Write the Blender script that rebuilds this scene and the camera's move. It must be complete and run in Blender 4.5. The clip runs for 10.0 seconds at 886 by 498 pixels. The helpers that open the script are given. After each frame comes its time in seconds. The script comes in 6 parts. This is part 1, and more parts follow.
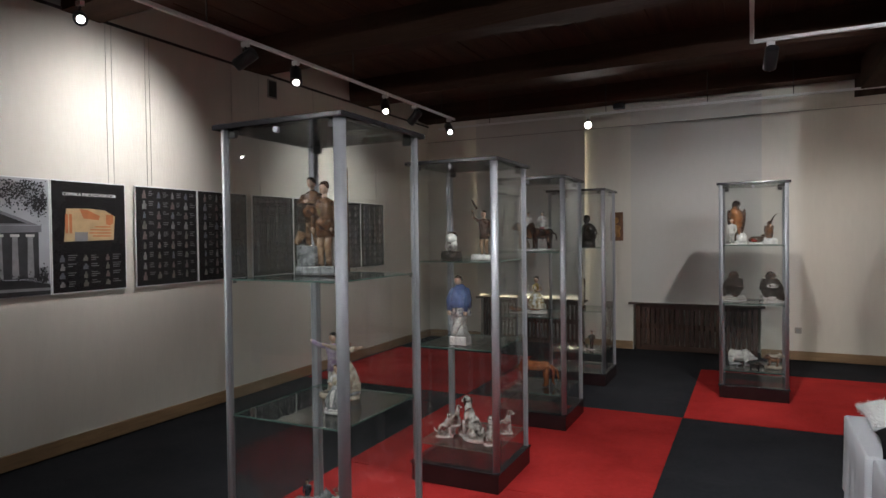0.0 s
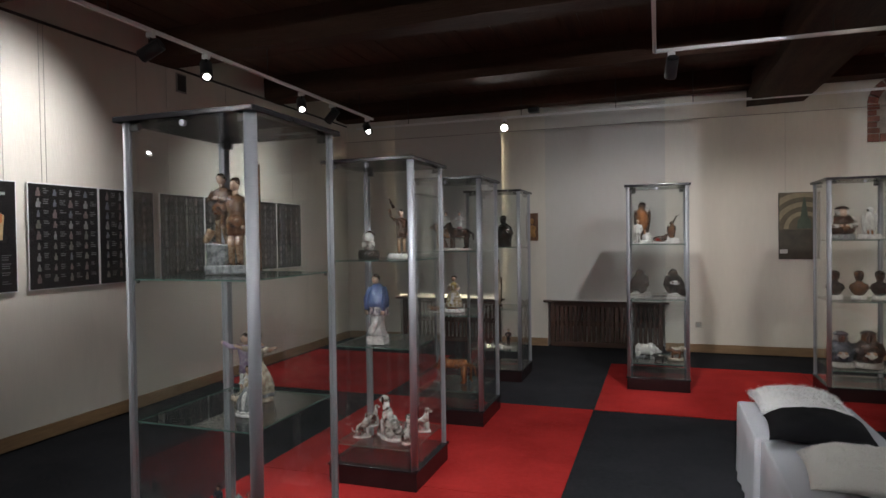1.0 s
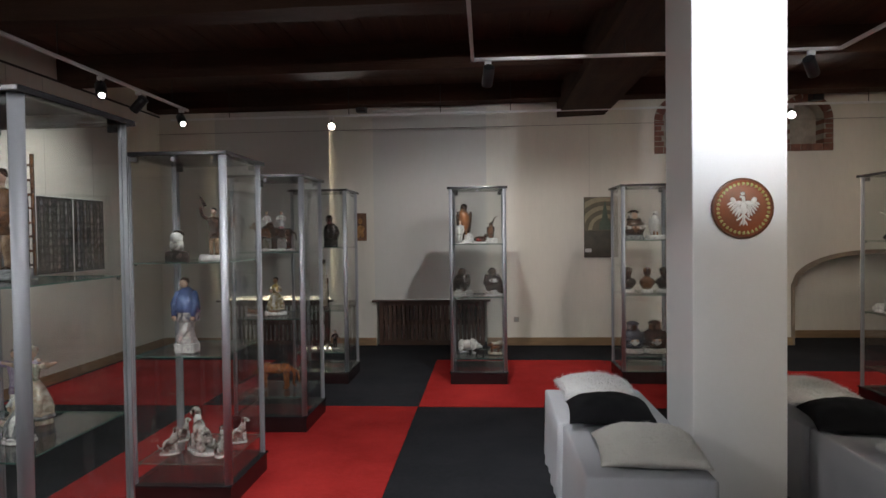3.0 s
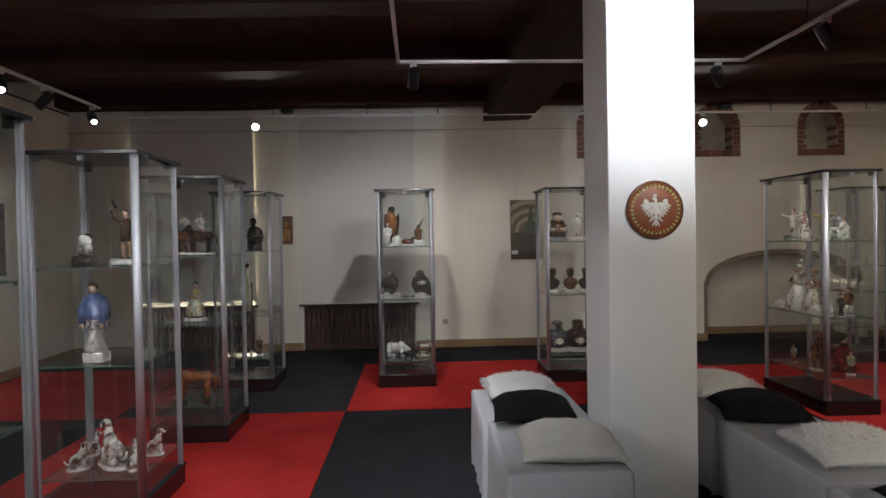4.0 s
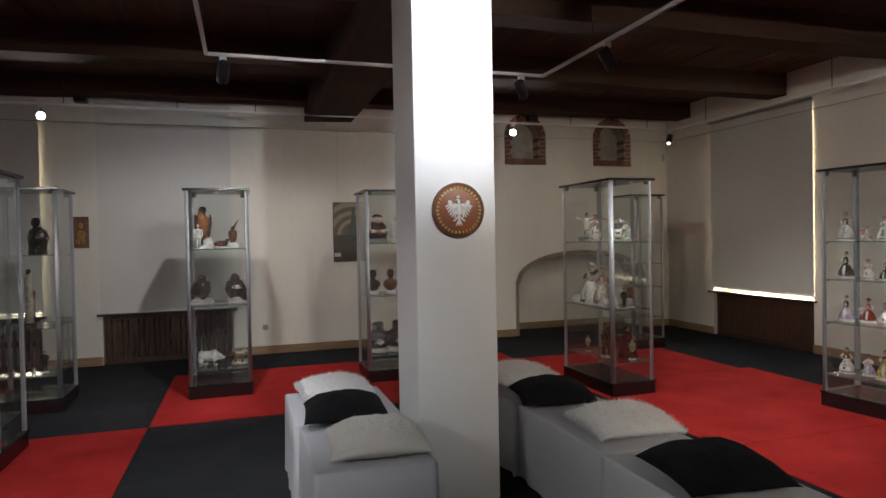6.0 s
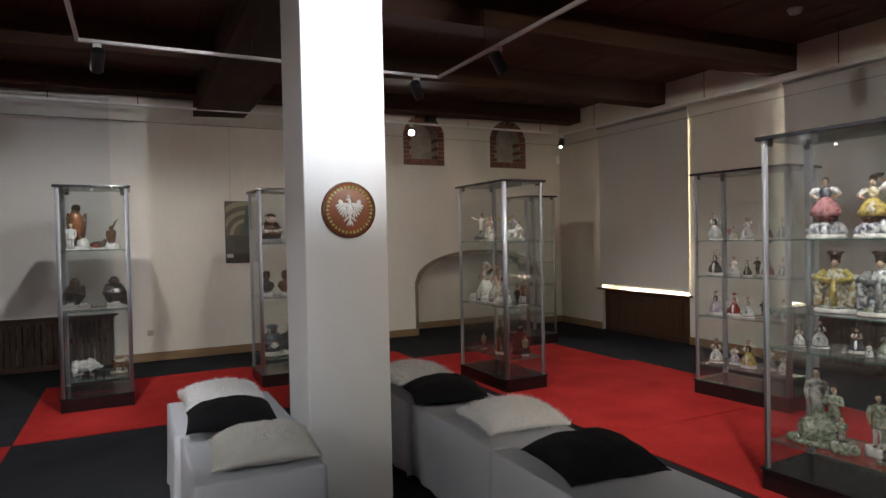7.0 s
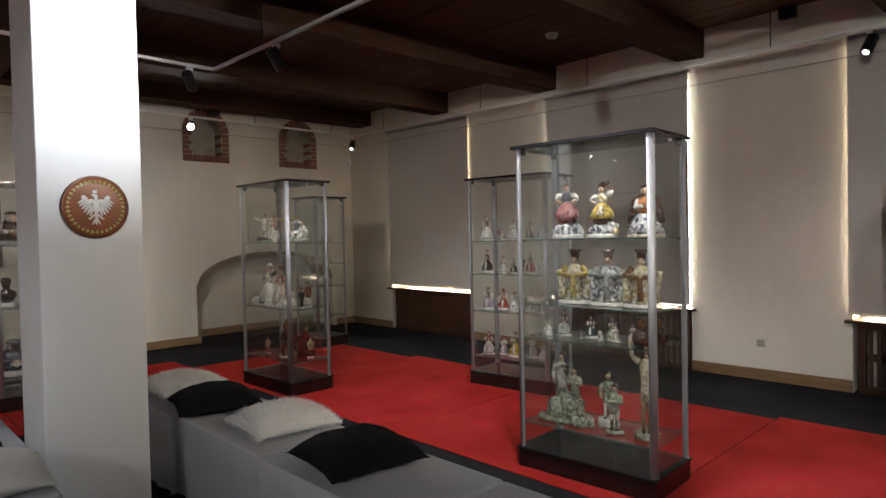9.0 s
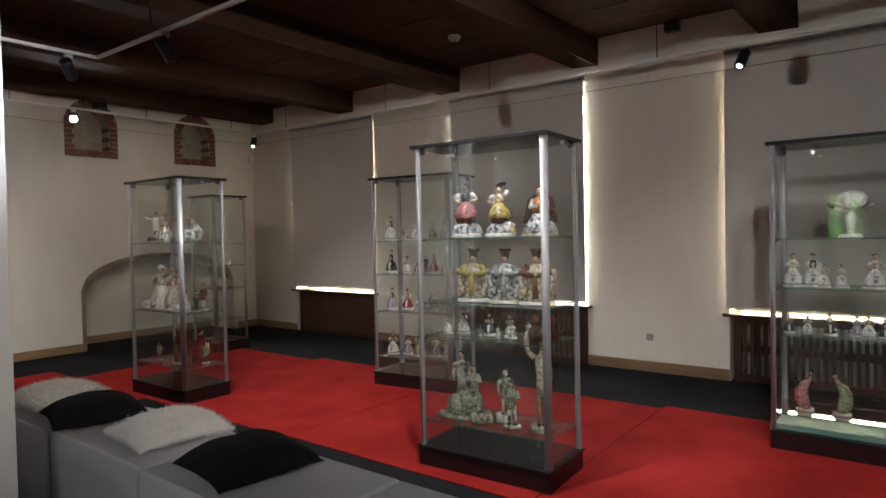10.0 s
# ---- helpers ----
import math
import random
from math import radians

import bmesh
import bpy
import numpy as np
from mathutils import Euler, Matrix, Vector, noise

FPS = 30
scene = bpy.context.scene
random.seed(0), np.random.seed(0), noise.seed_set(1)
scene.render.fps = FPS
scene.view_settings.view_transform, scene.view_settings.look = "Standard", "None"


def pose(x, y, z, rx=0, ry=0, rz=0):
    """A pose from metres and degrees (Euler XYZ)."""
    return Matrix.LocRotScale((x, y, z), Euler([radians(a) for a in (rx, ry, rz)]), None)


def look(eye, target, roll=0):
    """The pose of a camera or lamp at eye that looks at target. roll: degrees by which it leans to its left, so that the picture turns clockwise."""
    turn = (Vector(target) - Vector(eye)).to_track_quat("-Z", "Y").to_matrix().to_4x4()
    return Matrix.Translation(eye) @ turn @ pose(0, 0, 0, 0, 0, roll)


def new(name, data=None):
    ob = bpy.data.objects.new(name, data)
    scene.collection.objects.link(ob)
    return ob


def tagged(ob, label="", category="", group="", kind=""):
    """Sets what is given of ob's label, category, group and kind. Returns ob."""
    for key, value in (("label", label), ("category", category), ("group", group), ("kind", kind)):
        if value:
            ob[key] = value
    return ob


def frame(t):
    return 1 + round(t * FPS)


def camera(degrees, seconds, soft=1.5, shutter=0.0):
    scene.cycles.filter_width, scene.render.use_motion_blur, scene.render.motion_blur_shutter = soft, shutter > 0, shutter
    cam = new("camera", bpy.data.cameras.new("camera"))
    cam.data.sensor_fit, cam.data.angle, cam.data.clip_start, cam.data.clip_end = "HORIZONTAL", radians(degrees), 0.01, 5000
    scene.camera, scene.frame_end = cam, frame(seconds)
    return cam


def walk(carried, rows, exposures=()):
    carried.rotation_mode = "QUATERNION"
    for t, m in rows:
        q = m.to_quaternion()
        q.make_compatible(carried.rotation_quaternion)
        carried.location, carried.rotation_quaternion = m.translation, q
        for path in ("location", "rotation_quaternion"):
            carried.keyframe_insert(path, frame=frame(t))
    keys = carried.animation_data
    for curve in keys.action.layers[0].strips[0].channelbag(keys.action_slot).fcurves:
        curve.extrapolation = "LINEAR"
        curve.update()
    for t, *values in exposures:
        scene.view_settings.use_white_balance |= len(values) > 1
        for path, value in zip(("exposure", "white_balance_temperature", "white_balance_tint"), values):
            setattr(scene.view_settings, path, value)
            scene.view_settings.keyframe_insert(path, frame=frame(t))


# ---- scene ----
cam = camera(70.5, 10.0)
PATH = [
    (0, (1.169, 0.836, 1.535), (0.286, 2.63, 1.495), -0.7),
    (0.5, (1.191, 0.833, 1.527), (0.418, 2.677, 1.484), -0.7),
    (1, (1.193, 0.834, 1.518), (0.543, 2.725, 1.48), -0.8),
    (1.5, (1.202, 0.83, 1.523), (0.684, 2.761, 1.481), -0.8),
    (2, (1.209, 0.844, 1.517), (0.825, 2.806, 1.476), -0.9),
    (2.5, (1.233, 0.854, 1.519), (0.979, 2.838, 1.475), -0.8),
    (3.8, (1.302, 0.916, 1.518), (1.339, 2.915, 1.476), -0.9),
    (4, (1.304, 0.882, 1.507), (1.386, 2.88, 1.47), -1.0),
    (4.5, (1.33, 0.887, 1.495), (1.54, 2.875, 1.458), -1.0),
    (5, (1.358, 0.88, 1.496), (1.689, 2.852, 1.459), -1.1),
    (5.5, (1.387, 0.863, 1.483), (1.853, 2.808, 1.449), -1.1),
    (7, (1.484, 0.834, 1.476), (2.374, 2.625, 1.437), -1.2),
    (7.5, (1.519, 0.825, 1.476), (2.547, 2.539, 1.433), -1.2),
    (8, (1.543, 0.801, 1.472), (2.7, 2.432, 1.429), -1.2),
    (8.5, (1.577, 0.759, 1.47), (2.862, 2.291, 1.426), -1.2),
    (9, (1.613, 0.732, 1.462), (3.011, 2.161, 1.416), -1.2),
    (9.5, (1.648, 0.71, 1.454), (3.155, 2.024, 1.407), -1.2),
    (10, (1.665, 0.691, 1.451), (3.252, 1.907, 1.402), -1.2),
]
walk(cam, [(t, look(eye, target, roll)) for t, eye, target, roll in PATH])

# ---------------------------------------------------------------- light
world = bpy.data.worlds.new("world")
scene.world = world
world.use_nodes = True
wn = world.node_tree.nodes
sky = wn.new("ShaderNodeTexSky")
sky.sky_type = 'NISHITA'
sky.sun_disc = False
sky.sun_elevation = radians(35)
sky.sun_rotation = radians(120)
wn["Background"].inputs["Strength"].default_value = 0.08
world.node_tree.links.new(sky.outputs[0], wn["Background"].inputs["Color"])

scene.cycles.transparent_max_bounces = 40
SPOT = 1.6


def spot(eye, target, watts, cone=50, blend=0.6, size=0.035, color=(1.0, 0.965, 0.935)):
    data = bpy.data.lights.new("spot_beam", "SPOT")
    data.energy, data.spot_size, data.spot_blend = watts * SPOT, radians(cone), blend
    data.shadow_soft_size, data.color = size, color
    ob = new("spot_beam", data)
    ob.matrix_world = look(eye, target)
    return ob


# ---------------------------------------------------------------- materials
def mat(name, color=(0.5, 0.5, 0.5), rough=0.5, metal=0.0, vary=0.0, scale=8.0, bump=0.0, bump_scale=60.0, fine=0.0,
        color2=None, coat=0.0, spec=0.5, stretch=(1, 1, 1), hard=0.0):
    """A principled material with a coarse and a fine variation of its colour, and a fine relief."""
    m = bpy.data.materials.new(name)
    m.use_nodes = True
    t = m.node_tree
    b = t.nodes["Principled BSDF"]
    b.inputs["Base Color"].default_value = (*color, 1)
    b.inputs["Roughness"].default_value = rough
    b.inputs["Metallic"].default_value = metal
    b.inputs["Coat Weight"].default_value = coat
    b.inputs["Specular IOR Level"].default_value = spec
    co = t.nodes.new("ShaderNodeTexCoord")
    mp = t.nodes.new("ShaderNodeMapping")
    mp.inputs["Scale"].default_value = stretch
    t.links.new(co.outputs["Object"], mp.inputs["Vector"])
    if vary or color2:
        n1 = t.nodes.new("ShaderNodeTexNoise")
        n1.inputs["Scale"].default_value = scale
        n1.inputs["Detail"].default_value = 5
        t.links.new(mp.outputs[0], n1.inputs["Vector"])
        n2 = t.nodes.new("ShaderNodeTexNoise")
        n2.inputs["Scale"].default_value = scale * 14
        n2.inputs["Detail"].default_value = 3
        t.links.new(mp.outputs[0], n2.inputs["Vector"])
        add = t.nodes.new("ShaderNodeMath")
        add.operation = 'MULTIPLY_ADD'
        add.inputs[1].default_value = fine
        t.links.new(n2.outputs["Fac"], add.inputs[0])
        t.links.new(n1.outputs["Fac"], add.inputs[2])
        ramp = t.nodes.new("ShaderNodeValToRGB")
        c2 = color2 or tuple(c * (1 - vary) for c in color)
        ramp.color_ramp.elements[0].position = 0.32 + fine * 0.35
        ramp.color_ramp.elements[1].position = 0.68 + fine * 0.55
        if hard:
            ramp.color_ramp.elements[0].position = 0.5 + fine * 0.5 - hard
            ramp.color_ramp.elements[1].position = 0.5 + fine * 0.5 + hard
        ramp.color_ramp.elements[0].color = (*c2, 1)
        ramp.color_ramp.elements[1].color = (*color, 1)
        t.links.new(add.outputs[0], ramp.inputs[0])
        t.links.new(ramp.outputs[0], b.inputs["Base Color"])
    if bump:
        n3 = t.nodes.new("ShaderNodeTexNoise")
        n3.inputs["Scale"].default_value = bump_scale
        n3.inputs["Detail"].default_value = 4
        t.links.new(mp.outputs[0], n3.inputs["Vector"])
        bp = t.nodes.new("ShaderNodeBump")
        bp.inputs["Strength"].default_value = bump
        bp.inputs["Distance"].default_value = 0.01
        t.links.new(n3.outputs["Fac"], bp.inputs["Height"])
        t.links.new(bp.outputs[0], b.inputs["Normal"])
    return m


def glow(name, color, strength):
    m = bpy.data.materials.new(name)
    m.use_nodes = True
    t = m.node_tree
    t.nodes.remove(t.nodes["Principled BSDF"])
    e = t.nodes.new("ShaderNodeEmission")
    e.inputs[0].default_value = (*color, 1)
    e.inputs[1].default_value = strength
    t.links.new(e.outputs[0], t.nodes["Material Output"].inputs[0])
    return m


def glass(name, tint):
    """Clear pane: what is behind shows through, gloss by Fresnel."""
    m = bpy.data.materials.new(name)
    m.use_nodes = True
    t = m.node_tree
    t.nodes.remove(t.nodes["Principled BSDF"])
    tr = t.nodes.new("ShaderNodeBsdfTransparent")
    tr.inputs[0].default_value = (*tint, 1)
    gl = t.nodes.new("ShaderNodeBsdfGlossy")
    gl.inputs["Roughness"].default_value = 0.0
    lw = t.nodes.new("ShaderNodeLayerWeight")
    lw.inputs[0].default_value = 0.5
    pw = t.nodes.new("ShaderNodeMath")
    pw.operation = 'POWER'
    pw.inputs[1].default_value = 5.0
    fr = t.nodes.new("ShaderNodeMath")
    fr.operation = 'MULTIPLY_ADD'
    fr.inputs[1].default_value, fr.inputs[2].default_value = 0.9, 0.055
    t.links.new(lw.outputs["Facing"], pw.inputs[0])
    t.links.new(pw.outputs[0], fr.inputs[0])
    mx = t.nodes.new("ShaderNodeMixShader")
    t.links.new(fr.outputs[0], mx.inputs[0])
    t.links.new(tr.outputs[0], mx.inputs[1])
    t.links.new(gl.outputs[0], mx.inputs[2])
    # a faint noisy diffuse veil, mixed in to imitate haze over dark things behind
    df = t.nodes.new("ShaderNodeBsdfDiffuse")
    df.inputs[0].default_value = (0.75, 0.75, 0.75, 1)
    du = t.nodes.new("ShaderNodeTexNoise")
    du.inputs["Scale"].default_value, du.inputs["Detail"].default_value = 5.0, 6.0
    dm = t.nodes.new("ShaderNodeMath")
    dm.operation = 'MULTIPLY'
    dm.inputs[1].default_value = 0.010
    t.links.new(du.outputs["Fac"], dm.inputs[0])
    m2 = t.nodes.new("ShaderNodeMixShader")
    t.links.new(dm.outputs[0], m2.inputs[0])
    t.links.new(mx.outputs[0], m2.inputs[1])
    t.links.new(df.outputs[0], m2.inputs[2])
    t.links.new(m2.outputs[0], t.nodes["Material Output"].inputs[0])
    return m


WALL = mat("wall_paint", (0.70, 0.665, 0.595), 0.75, vary=0.13, scale=1.5, bump=0.12, bump_scale=55, fine=0.25, stretch=(1, 1, 0.22))
PILLAR = mat("pillar_paint", (0.80, 0.80, 0.80), 0.6, vary=0.04, scale=2, bump=0.08, bump_scale=70, fine=0.2)
BLIND = mat("blind_fabric", (0.57, 0.56, 0.53), 0.85, vary=0.05, scale=1.2, bump=0.12, bump_scale=300, fine=0.5, stretch=(1, 1, 0.3))
BLACK_CARPET = mat("black_carpet", (0.030, 0.031, 0.036), 0.97, vary=0.35, scale=2.2, bump=0.5, bump_scale=260, fine=0.6, spec=0.1)
RED_CARPET = mat("red_carpet", (0.48, 0.034, 0.032), 0.95, scale=2.1, bump=0.5, bump_scale=260, fine=0.35, color2=(0.30, 0.016, 0.016), spec=0.1)
OAK = mat("oak_skirting", (0.30, 0.19, 0.10), 0.5, vary=0.3, scale=4, bump=0.1, fine=0.4, stretch=(1, 1, 8))
DARK_WOOD = mat("dark_beam_wood", (0.074, 0.040, 0.028), 0.92, scale=3, bump=0.5, bump_scale=24, fine=0.5, color2=(0.044, 0.025, 0.019), stretch=(0.25, 3, 3), spec=0.15)
GIRDER_WOOD = mat("girder_wood", (0.060, 0.032, 0.020), 0.8, scale=3, bump=0.5, bump_scale=24, fine=0.5, color2=(0.026, 0.014, 0.010), stretch=(3, 0.25, 3), spec=0.15)
BOARD = mat("ceiling_boards", (0.084, 0.042, 0.028), 0.75, scale=4, bump=0.3, bump_scale=30, fine=0.5, color2=(0.048, 0.026, 0.019), stretch=(3, 0.2, 1), spec=0.15)
COVER_WOOD = mat("radiator_cover_wood", (0.075, 0.034, 0.020), 0.45, scale=6, bump=0.15, fine=0.5, color2=(0.045, 0.02, 0.012), stretch=(4, 4, 0.4))
SHELF_WOOD = mat("sill_wood", (0.05, 0.024, 0.015), 0.4, vary=0.4, scale=6, fine=0.4)
ALU = mat("aluminium", (0.34, 0.35, 0.38), 0.52, 0.5, vary=0.06, scale=3, fine=0.3)
BLACK_PANEL = mat("black_laminate", (0.018, 0.017, 0.019), 0.14, vary=0.2, scale=6, fine=0.3, spec=0.18)
BASE_PANEL = mat("dark_red_brown_laminate", (0.026, 0.013, 0.014), 0.25, vary=0.2, scale=6, fine=0.3, spec=0.25)
GLASS = glass("pane_glass", (0.97, 0.98, 0.975))
SHELF_GLASS = glass("shelf_glass", (0.93, 0.965, 0.95))
GLASS_EDGE = mat("glass_edge", (0.09, 0.17, 0.145), 0.15)
TRACK_WHITE = mat("white_track", (0.72, 0.72, 0.72), 0.4)
LAMP_BLACK = mat("black_lamp_metal", (0.012, 0.012, 0.014), 0.4)
LENS = glow("lamp_lens", (1.0, 0.96, 0.9), 30.0)
LENS_DIM = glow("lamp_lens_side", (1.0, 0.96, 0.9), 5.0)
DAY = glow("daylight_backdrop", (1.0, 0.84, 0.58), 42.0)
DAY_SOFT = glow("soft_daylight_backdrop", (1.0, 0.86, 0.62), 9.0)
DAY_BRIGHT = glow("bright_daylight_backdrop", (1.0, 0.95, 0.84), 50.0)
DAY_DIM = glow("shaded_daylight_backdrop", (1.0, 0.97, 0.9), 2.2)
CLOTH = mat("white_cloth", (0.55, 0.56, 0.60), 0.85, vary=0.05, scale=3, bump=0.2, bump_scale=220, fine=0.3)
FUR_WHITE = mat("white_plush", (0.84, 0.84, 0.83), 0.95, vary=0.06, scale=10, bump=0.4, bump_scale=160, fine=0.3)
FUR_CREAM = mat("cream_plush", (0.70, 0.68, 0.63), 0.95, vary=0.06, scale=10, bump=0.4, bump_scale=160, fine=0.3)


def pile_mat(name, color):
    m = bpy.data.materials.new(name)
    m.use_nodes = True
    t = m.node_tree
    t.nodes.remove(t.nodes["Principled BSDF"])
    d, tr, mx = t.nodes.new("ShaderNodeBsdfDiffuse"), t.nodes.new("ShaderNodeBsdfTranslucent"), t.nodes.new("ShaderNodeMixShader")
    d.inputs[0].default_value = tr.inputs[0].default_value = (*color, 1)
    mx.inputs[0].default_value = 0.3
    t.links.new(d.outputs[0], mx.inputs[1])
    t.links.new(tr.outputs[0], mx.inputs[2])
    t.links.new(mx.outputs[0], t.nodes["Material Output"].inputs[0])
    return m


PILE_WHITE = pile_mat("white_plush_pile", (0.94, 0.94, 0.94))
PILE_CREAM = pile_mat("cream_plush_pile", (0.74, 0.73, 0.70))
BLACK_VELVET = mat("black_cushion_fabric", (0.012, 0.012, 0.014), 0.9, vary=0.3, scale=10, bump=0.3, bump_scale=220, fine=0.4, spec=0.15)
CABLE = mat("dark_cable", (0.03, 0.028, 0.026), 0.6)
WIRE = mat("hanging_wire", (0.42, 0.40, 0.37), 0.5)
BRICK = mat("red_brick", (0.26, 0.115, 0.080), 0.9, scale=9, bump=0.5, bump_scale=60, fine=0.5, color2=(0.13, 0.066, 0.052))
# plaster colour darkened to put the recess's dimness into it
NICHE_BACK = mat("shaded_niche_plaster", (0.40, 0.36, 0.31), 0.9, vary=0.4, scale=7, bump=0.4, bump_scale=40, fine=0.5)
MORTAR = mat("mortar", (0.38, 0.35, 0.30), 0.95, vary=0.2, scale=9, bump=0.4)
PLASTIC_GREY = mat("grey_plastic", (0.30, 0.29, 0.27), 0.5)
SOCKET_PLATE = mat("beige_plastic", (0.36, 0.33, 0.28), 0.5)
PLASTIC_DARK = mat("dark_plastic", (0.03, 0.03, 0.03), 0.5)
RAD_METAL = mat("radiator_paint", (0.58, 0.57, 0.54), 0.5, vary=0.2, scale=4)


# ---------------------------------------------------------------- mesh helpers
def add_box(bm, lo, hi, bevel=0.0, mi=0, m=None):
    r = bmesh.ops.create_cube(bm, size=1)
    vs = r["verts"]
    for v in vs:
        v.co = Vector([lo[i] + (hi[i] - lo[i]) * (v.co[i] + 0.5) for i in range(3)])
    faces = list({f for v in vs for f in v.link_faces})
    if bevel > 0:
        es = list({e for v in vs for e in v.link_edges})
        out = bmesh.ops.bevel(bm, geom=es, offset=bevel, segments=2, affect='EDGES', profile=0.6)
        faces = list(set(f for f in faces if f.is_valid) | set(out["faces"]))
    for f in faces:
        f.material_index = mi
    if m is not None:
        for v in {v for f in faces for v in f.verts}:
            v.co = m @ v.co
    return faces


def box(lo, hi, bevel=0.0):
    bm = bmesh.new()
    add_box(bm, lo, hi, bevel)
    return bm


def add_ball(bm, c, r, mi=0, seg=12, rot=None):
    """An ellipsoid with radii r (number or triple) round c."""
    if not hasattr(r, "__len__"):
        r = (r, r, r)
    m = Matrix.Translation(c) @ (rot.to_matrix().to_4x4() if rot else Matrix()) @ Matrix.Diagonal((*r, 1))
    out = bmesh.ops.create_uvsphere(bm, u_segments=seg, v_segments=max(6, seg // 2 + 2), radius=1, matrix=m)
    for f in {f for v in out["verts"] for f in v.link_faces}:
        f.material_index, f.smooth = mi, True


def add_tube(bm, points, radii, mi=0, seg=8, cap=True):
    """A round limb along points, with a radius at each."""
    points = [Vector(p) for p in points]
    if not hasattr(radii, "__len__"):
        radii = [radii] * len(points)
    rings = []
    side = None
    for i, p in enumerate(points):
        d = (points[min(i + 1, len(points) - 1)] - points[max(i - 1, 0)]).normalized()
        if side is None:
            side = d.orthogonal().normalized()
        side = (side - d * side.dot(d)).normalized()
        up = d.cross(side)
        rings.append([bm.verts.new(p + (side * math.cos(a) + up * math.sin(a)) * radii[i])
                      for a in [2 * math.pi * k / seg for k in range(seg)]])
    for a, b in zip(rings, rings[1:]):
        for k in range(seg):
            f = bm.faces.new((a[k], a[(k + 1) % seg], b[(k + 1) % seg], b[k]))
            f.material_index, f.smooth = mi, seg > 4
    if cap:
        for ring, flip in ((rings[0], True), (rings[-1], False)):
            f = bm.faces.new(ring[::-1] if flip else ring)
            f.material_index = mi


def add_lathe(bm, profile, c=(0, 0, 0), mi=0, seg=16, squash=1.0, folds=0, depth=0.0):
    """A turned body from (radius, height) pairs; folds waves its rim like cloth."""
    rings = []
    top = max(h for r, h in profile)
    for r, h in profile:
        ring = []
        for k in range(seg):
            a = 2 * math.pi * k / seg
            rr = r * (1 + depth * math.sin(folds * a) * (1 - h / max(top, 1e-6))) if folds else r
            ring.append(bm.verts.new((c[0] + rr * math.cos(a), c[1] + rr * squash * math.sin(a), c[2] + h)))
        rings.append(ring)
    for a, b in zip(rings, rings[1:]):
        for k in range(seg):
            f = bm.faces.new((a[k], a[(k + 1) % seg], b[(k + 1) % seg], b[k]))
            f.material_index, f.smooth = mi, True
    for ring, flip in ((rings[0], True), (rings[-1], False)):
        f = bm.faces.new(ring[::-1] if flip else ring)
        f.material_index = mi


def mesh(name, bm, mats, smooth=False):
    bmesh.ops.recalc_face_normals(bm, faces=bm.faces)
    me = bpy.data.meshes.new(name)
    bm.to_mesh(me)
    bm.free()
    for m in (mats if isinstance(mats, (list, tuple)) else [mats]):
        me.materials.append(m)
    if smooth:
        me.polygons.foreach_set("use_smooth", [True] * len(me.polygons))
    return me


def part(name, bm, material, parent, label="", smooth=False):
    ob = new(name, mesh(name, bm, material, smooth))
    ob.parent = parent
    if label:
        tagged(ob, label)
    return ob


def thing(name, label, category, at=None, group="", kind=""):
    ob = new(name)
    ob.empty_display_size = 0.1
    if at is not None:
        ob.matrix_world = at
    return tagged(ob, label, category, group, kind)


def single(name, bm, material, label, category, at=None, group="", kind="", smooth=False):
    ob = new(name, mesh(name, bm, material, smooth))
    if at is not None:
        ob.matrix_world = at
    return tagged(ob, label, category, group, kind)


# ---------------------------------------------------------------- the room
NORTH, EAST, WEST, SOUTH, TOP = 9.44, 7.98, -3.30, -2.6, 3.47
THICK = 0.45


def wall_with_openings(name, axis, plane, outward, a0, a1, openings, label):
    """A wall along one axis with through openings (from, to, bottom, top)."""
    bm = bmesh.new()
    us = sorted({a0, a1, *[o[0] for o in openings], *[o[1] for o in openings]})
    zs = sorted({0.0, TOP + 0.3, *[o[2] for o in openings], *[o[3] for o in openings]})
    for u0, u1 in zip(us, us[1:]):
        for z0, z1 in zip(zs, zs[1:]):
            um, zm = (u0 + u1) / 2, (z0 + z1) / 2
            if any(o[0] < um < o[1] and o[2] < zm < o[3] for o in openings):
                continue
            p0, p1 = sorted((plane, plane + outward * THICK))
            if axis == "x":
                add_box(bm, (u0, p0, z0), (u1, p1, z1))
            else:
                add_box(bm, (p0, u0, z0), (p1, u1, z1))
    bmesh.ops.remove_doubles(bm, verts=bm.verts, dist=1e-5)
    inner = [f for f in bm.faces if sum(1 for g in bm.faces if g is not f and g.calc_center_median() == f.calc_center_median())]
    bmesh.ops.delete(bm, geom=inner, context='FACES')
    return single(name, bm, WALL, label, "wall", kind="structure")


# openings: (from, to, bottom, top)
N_OPEN = [(-2.45, -0.90, 0.0, 3.0), (-0.25, 1.27, 0.0, 3.0)]
E_OPEN = [(6.71, 8.40, 0.0, 3.0), (3.57, 5.33, 0.0, 3.0), (0.35, 2.14, 0.0, 3.0)]
W_OPEN = [(1.55, 2.2, 1.15, 2.1)]
NICHES = [(3.52, 4.15), (5.14, 5.82), (6.63, 7.31)]

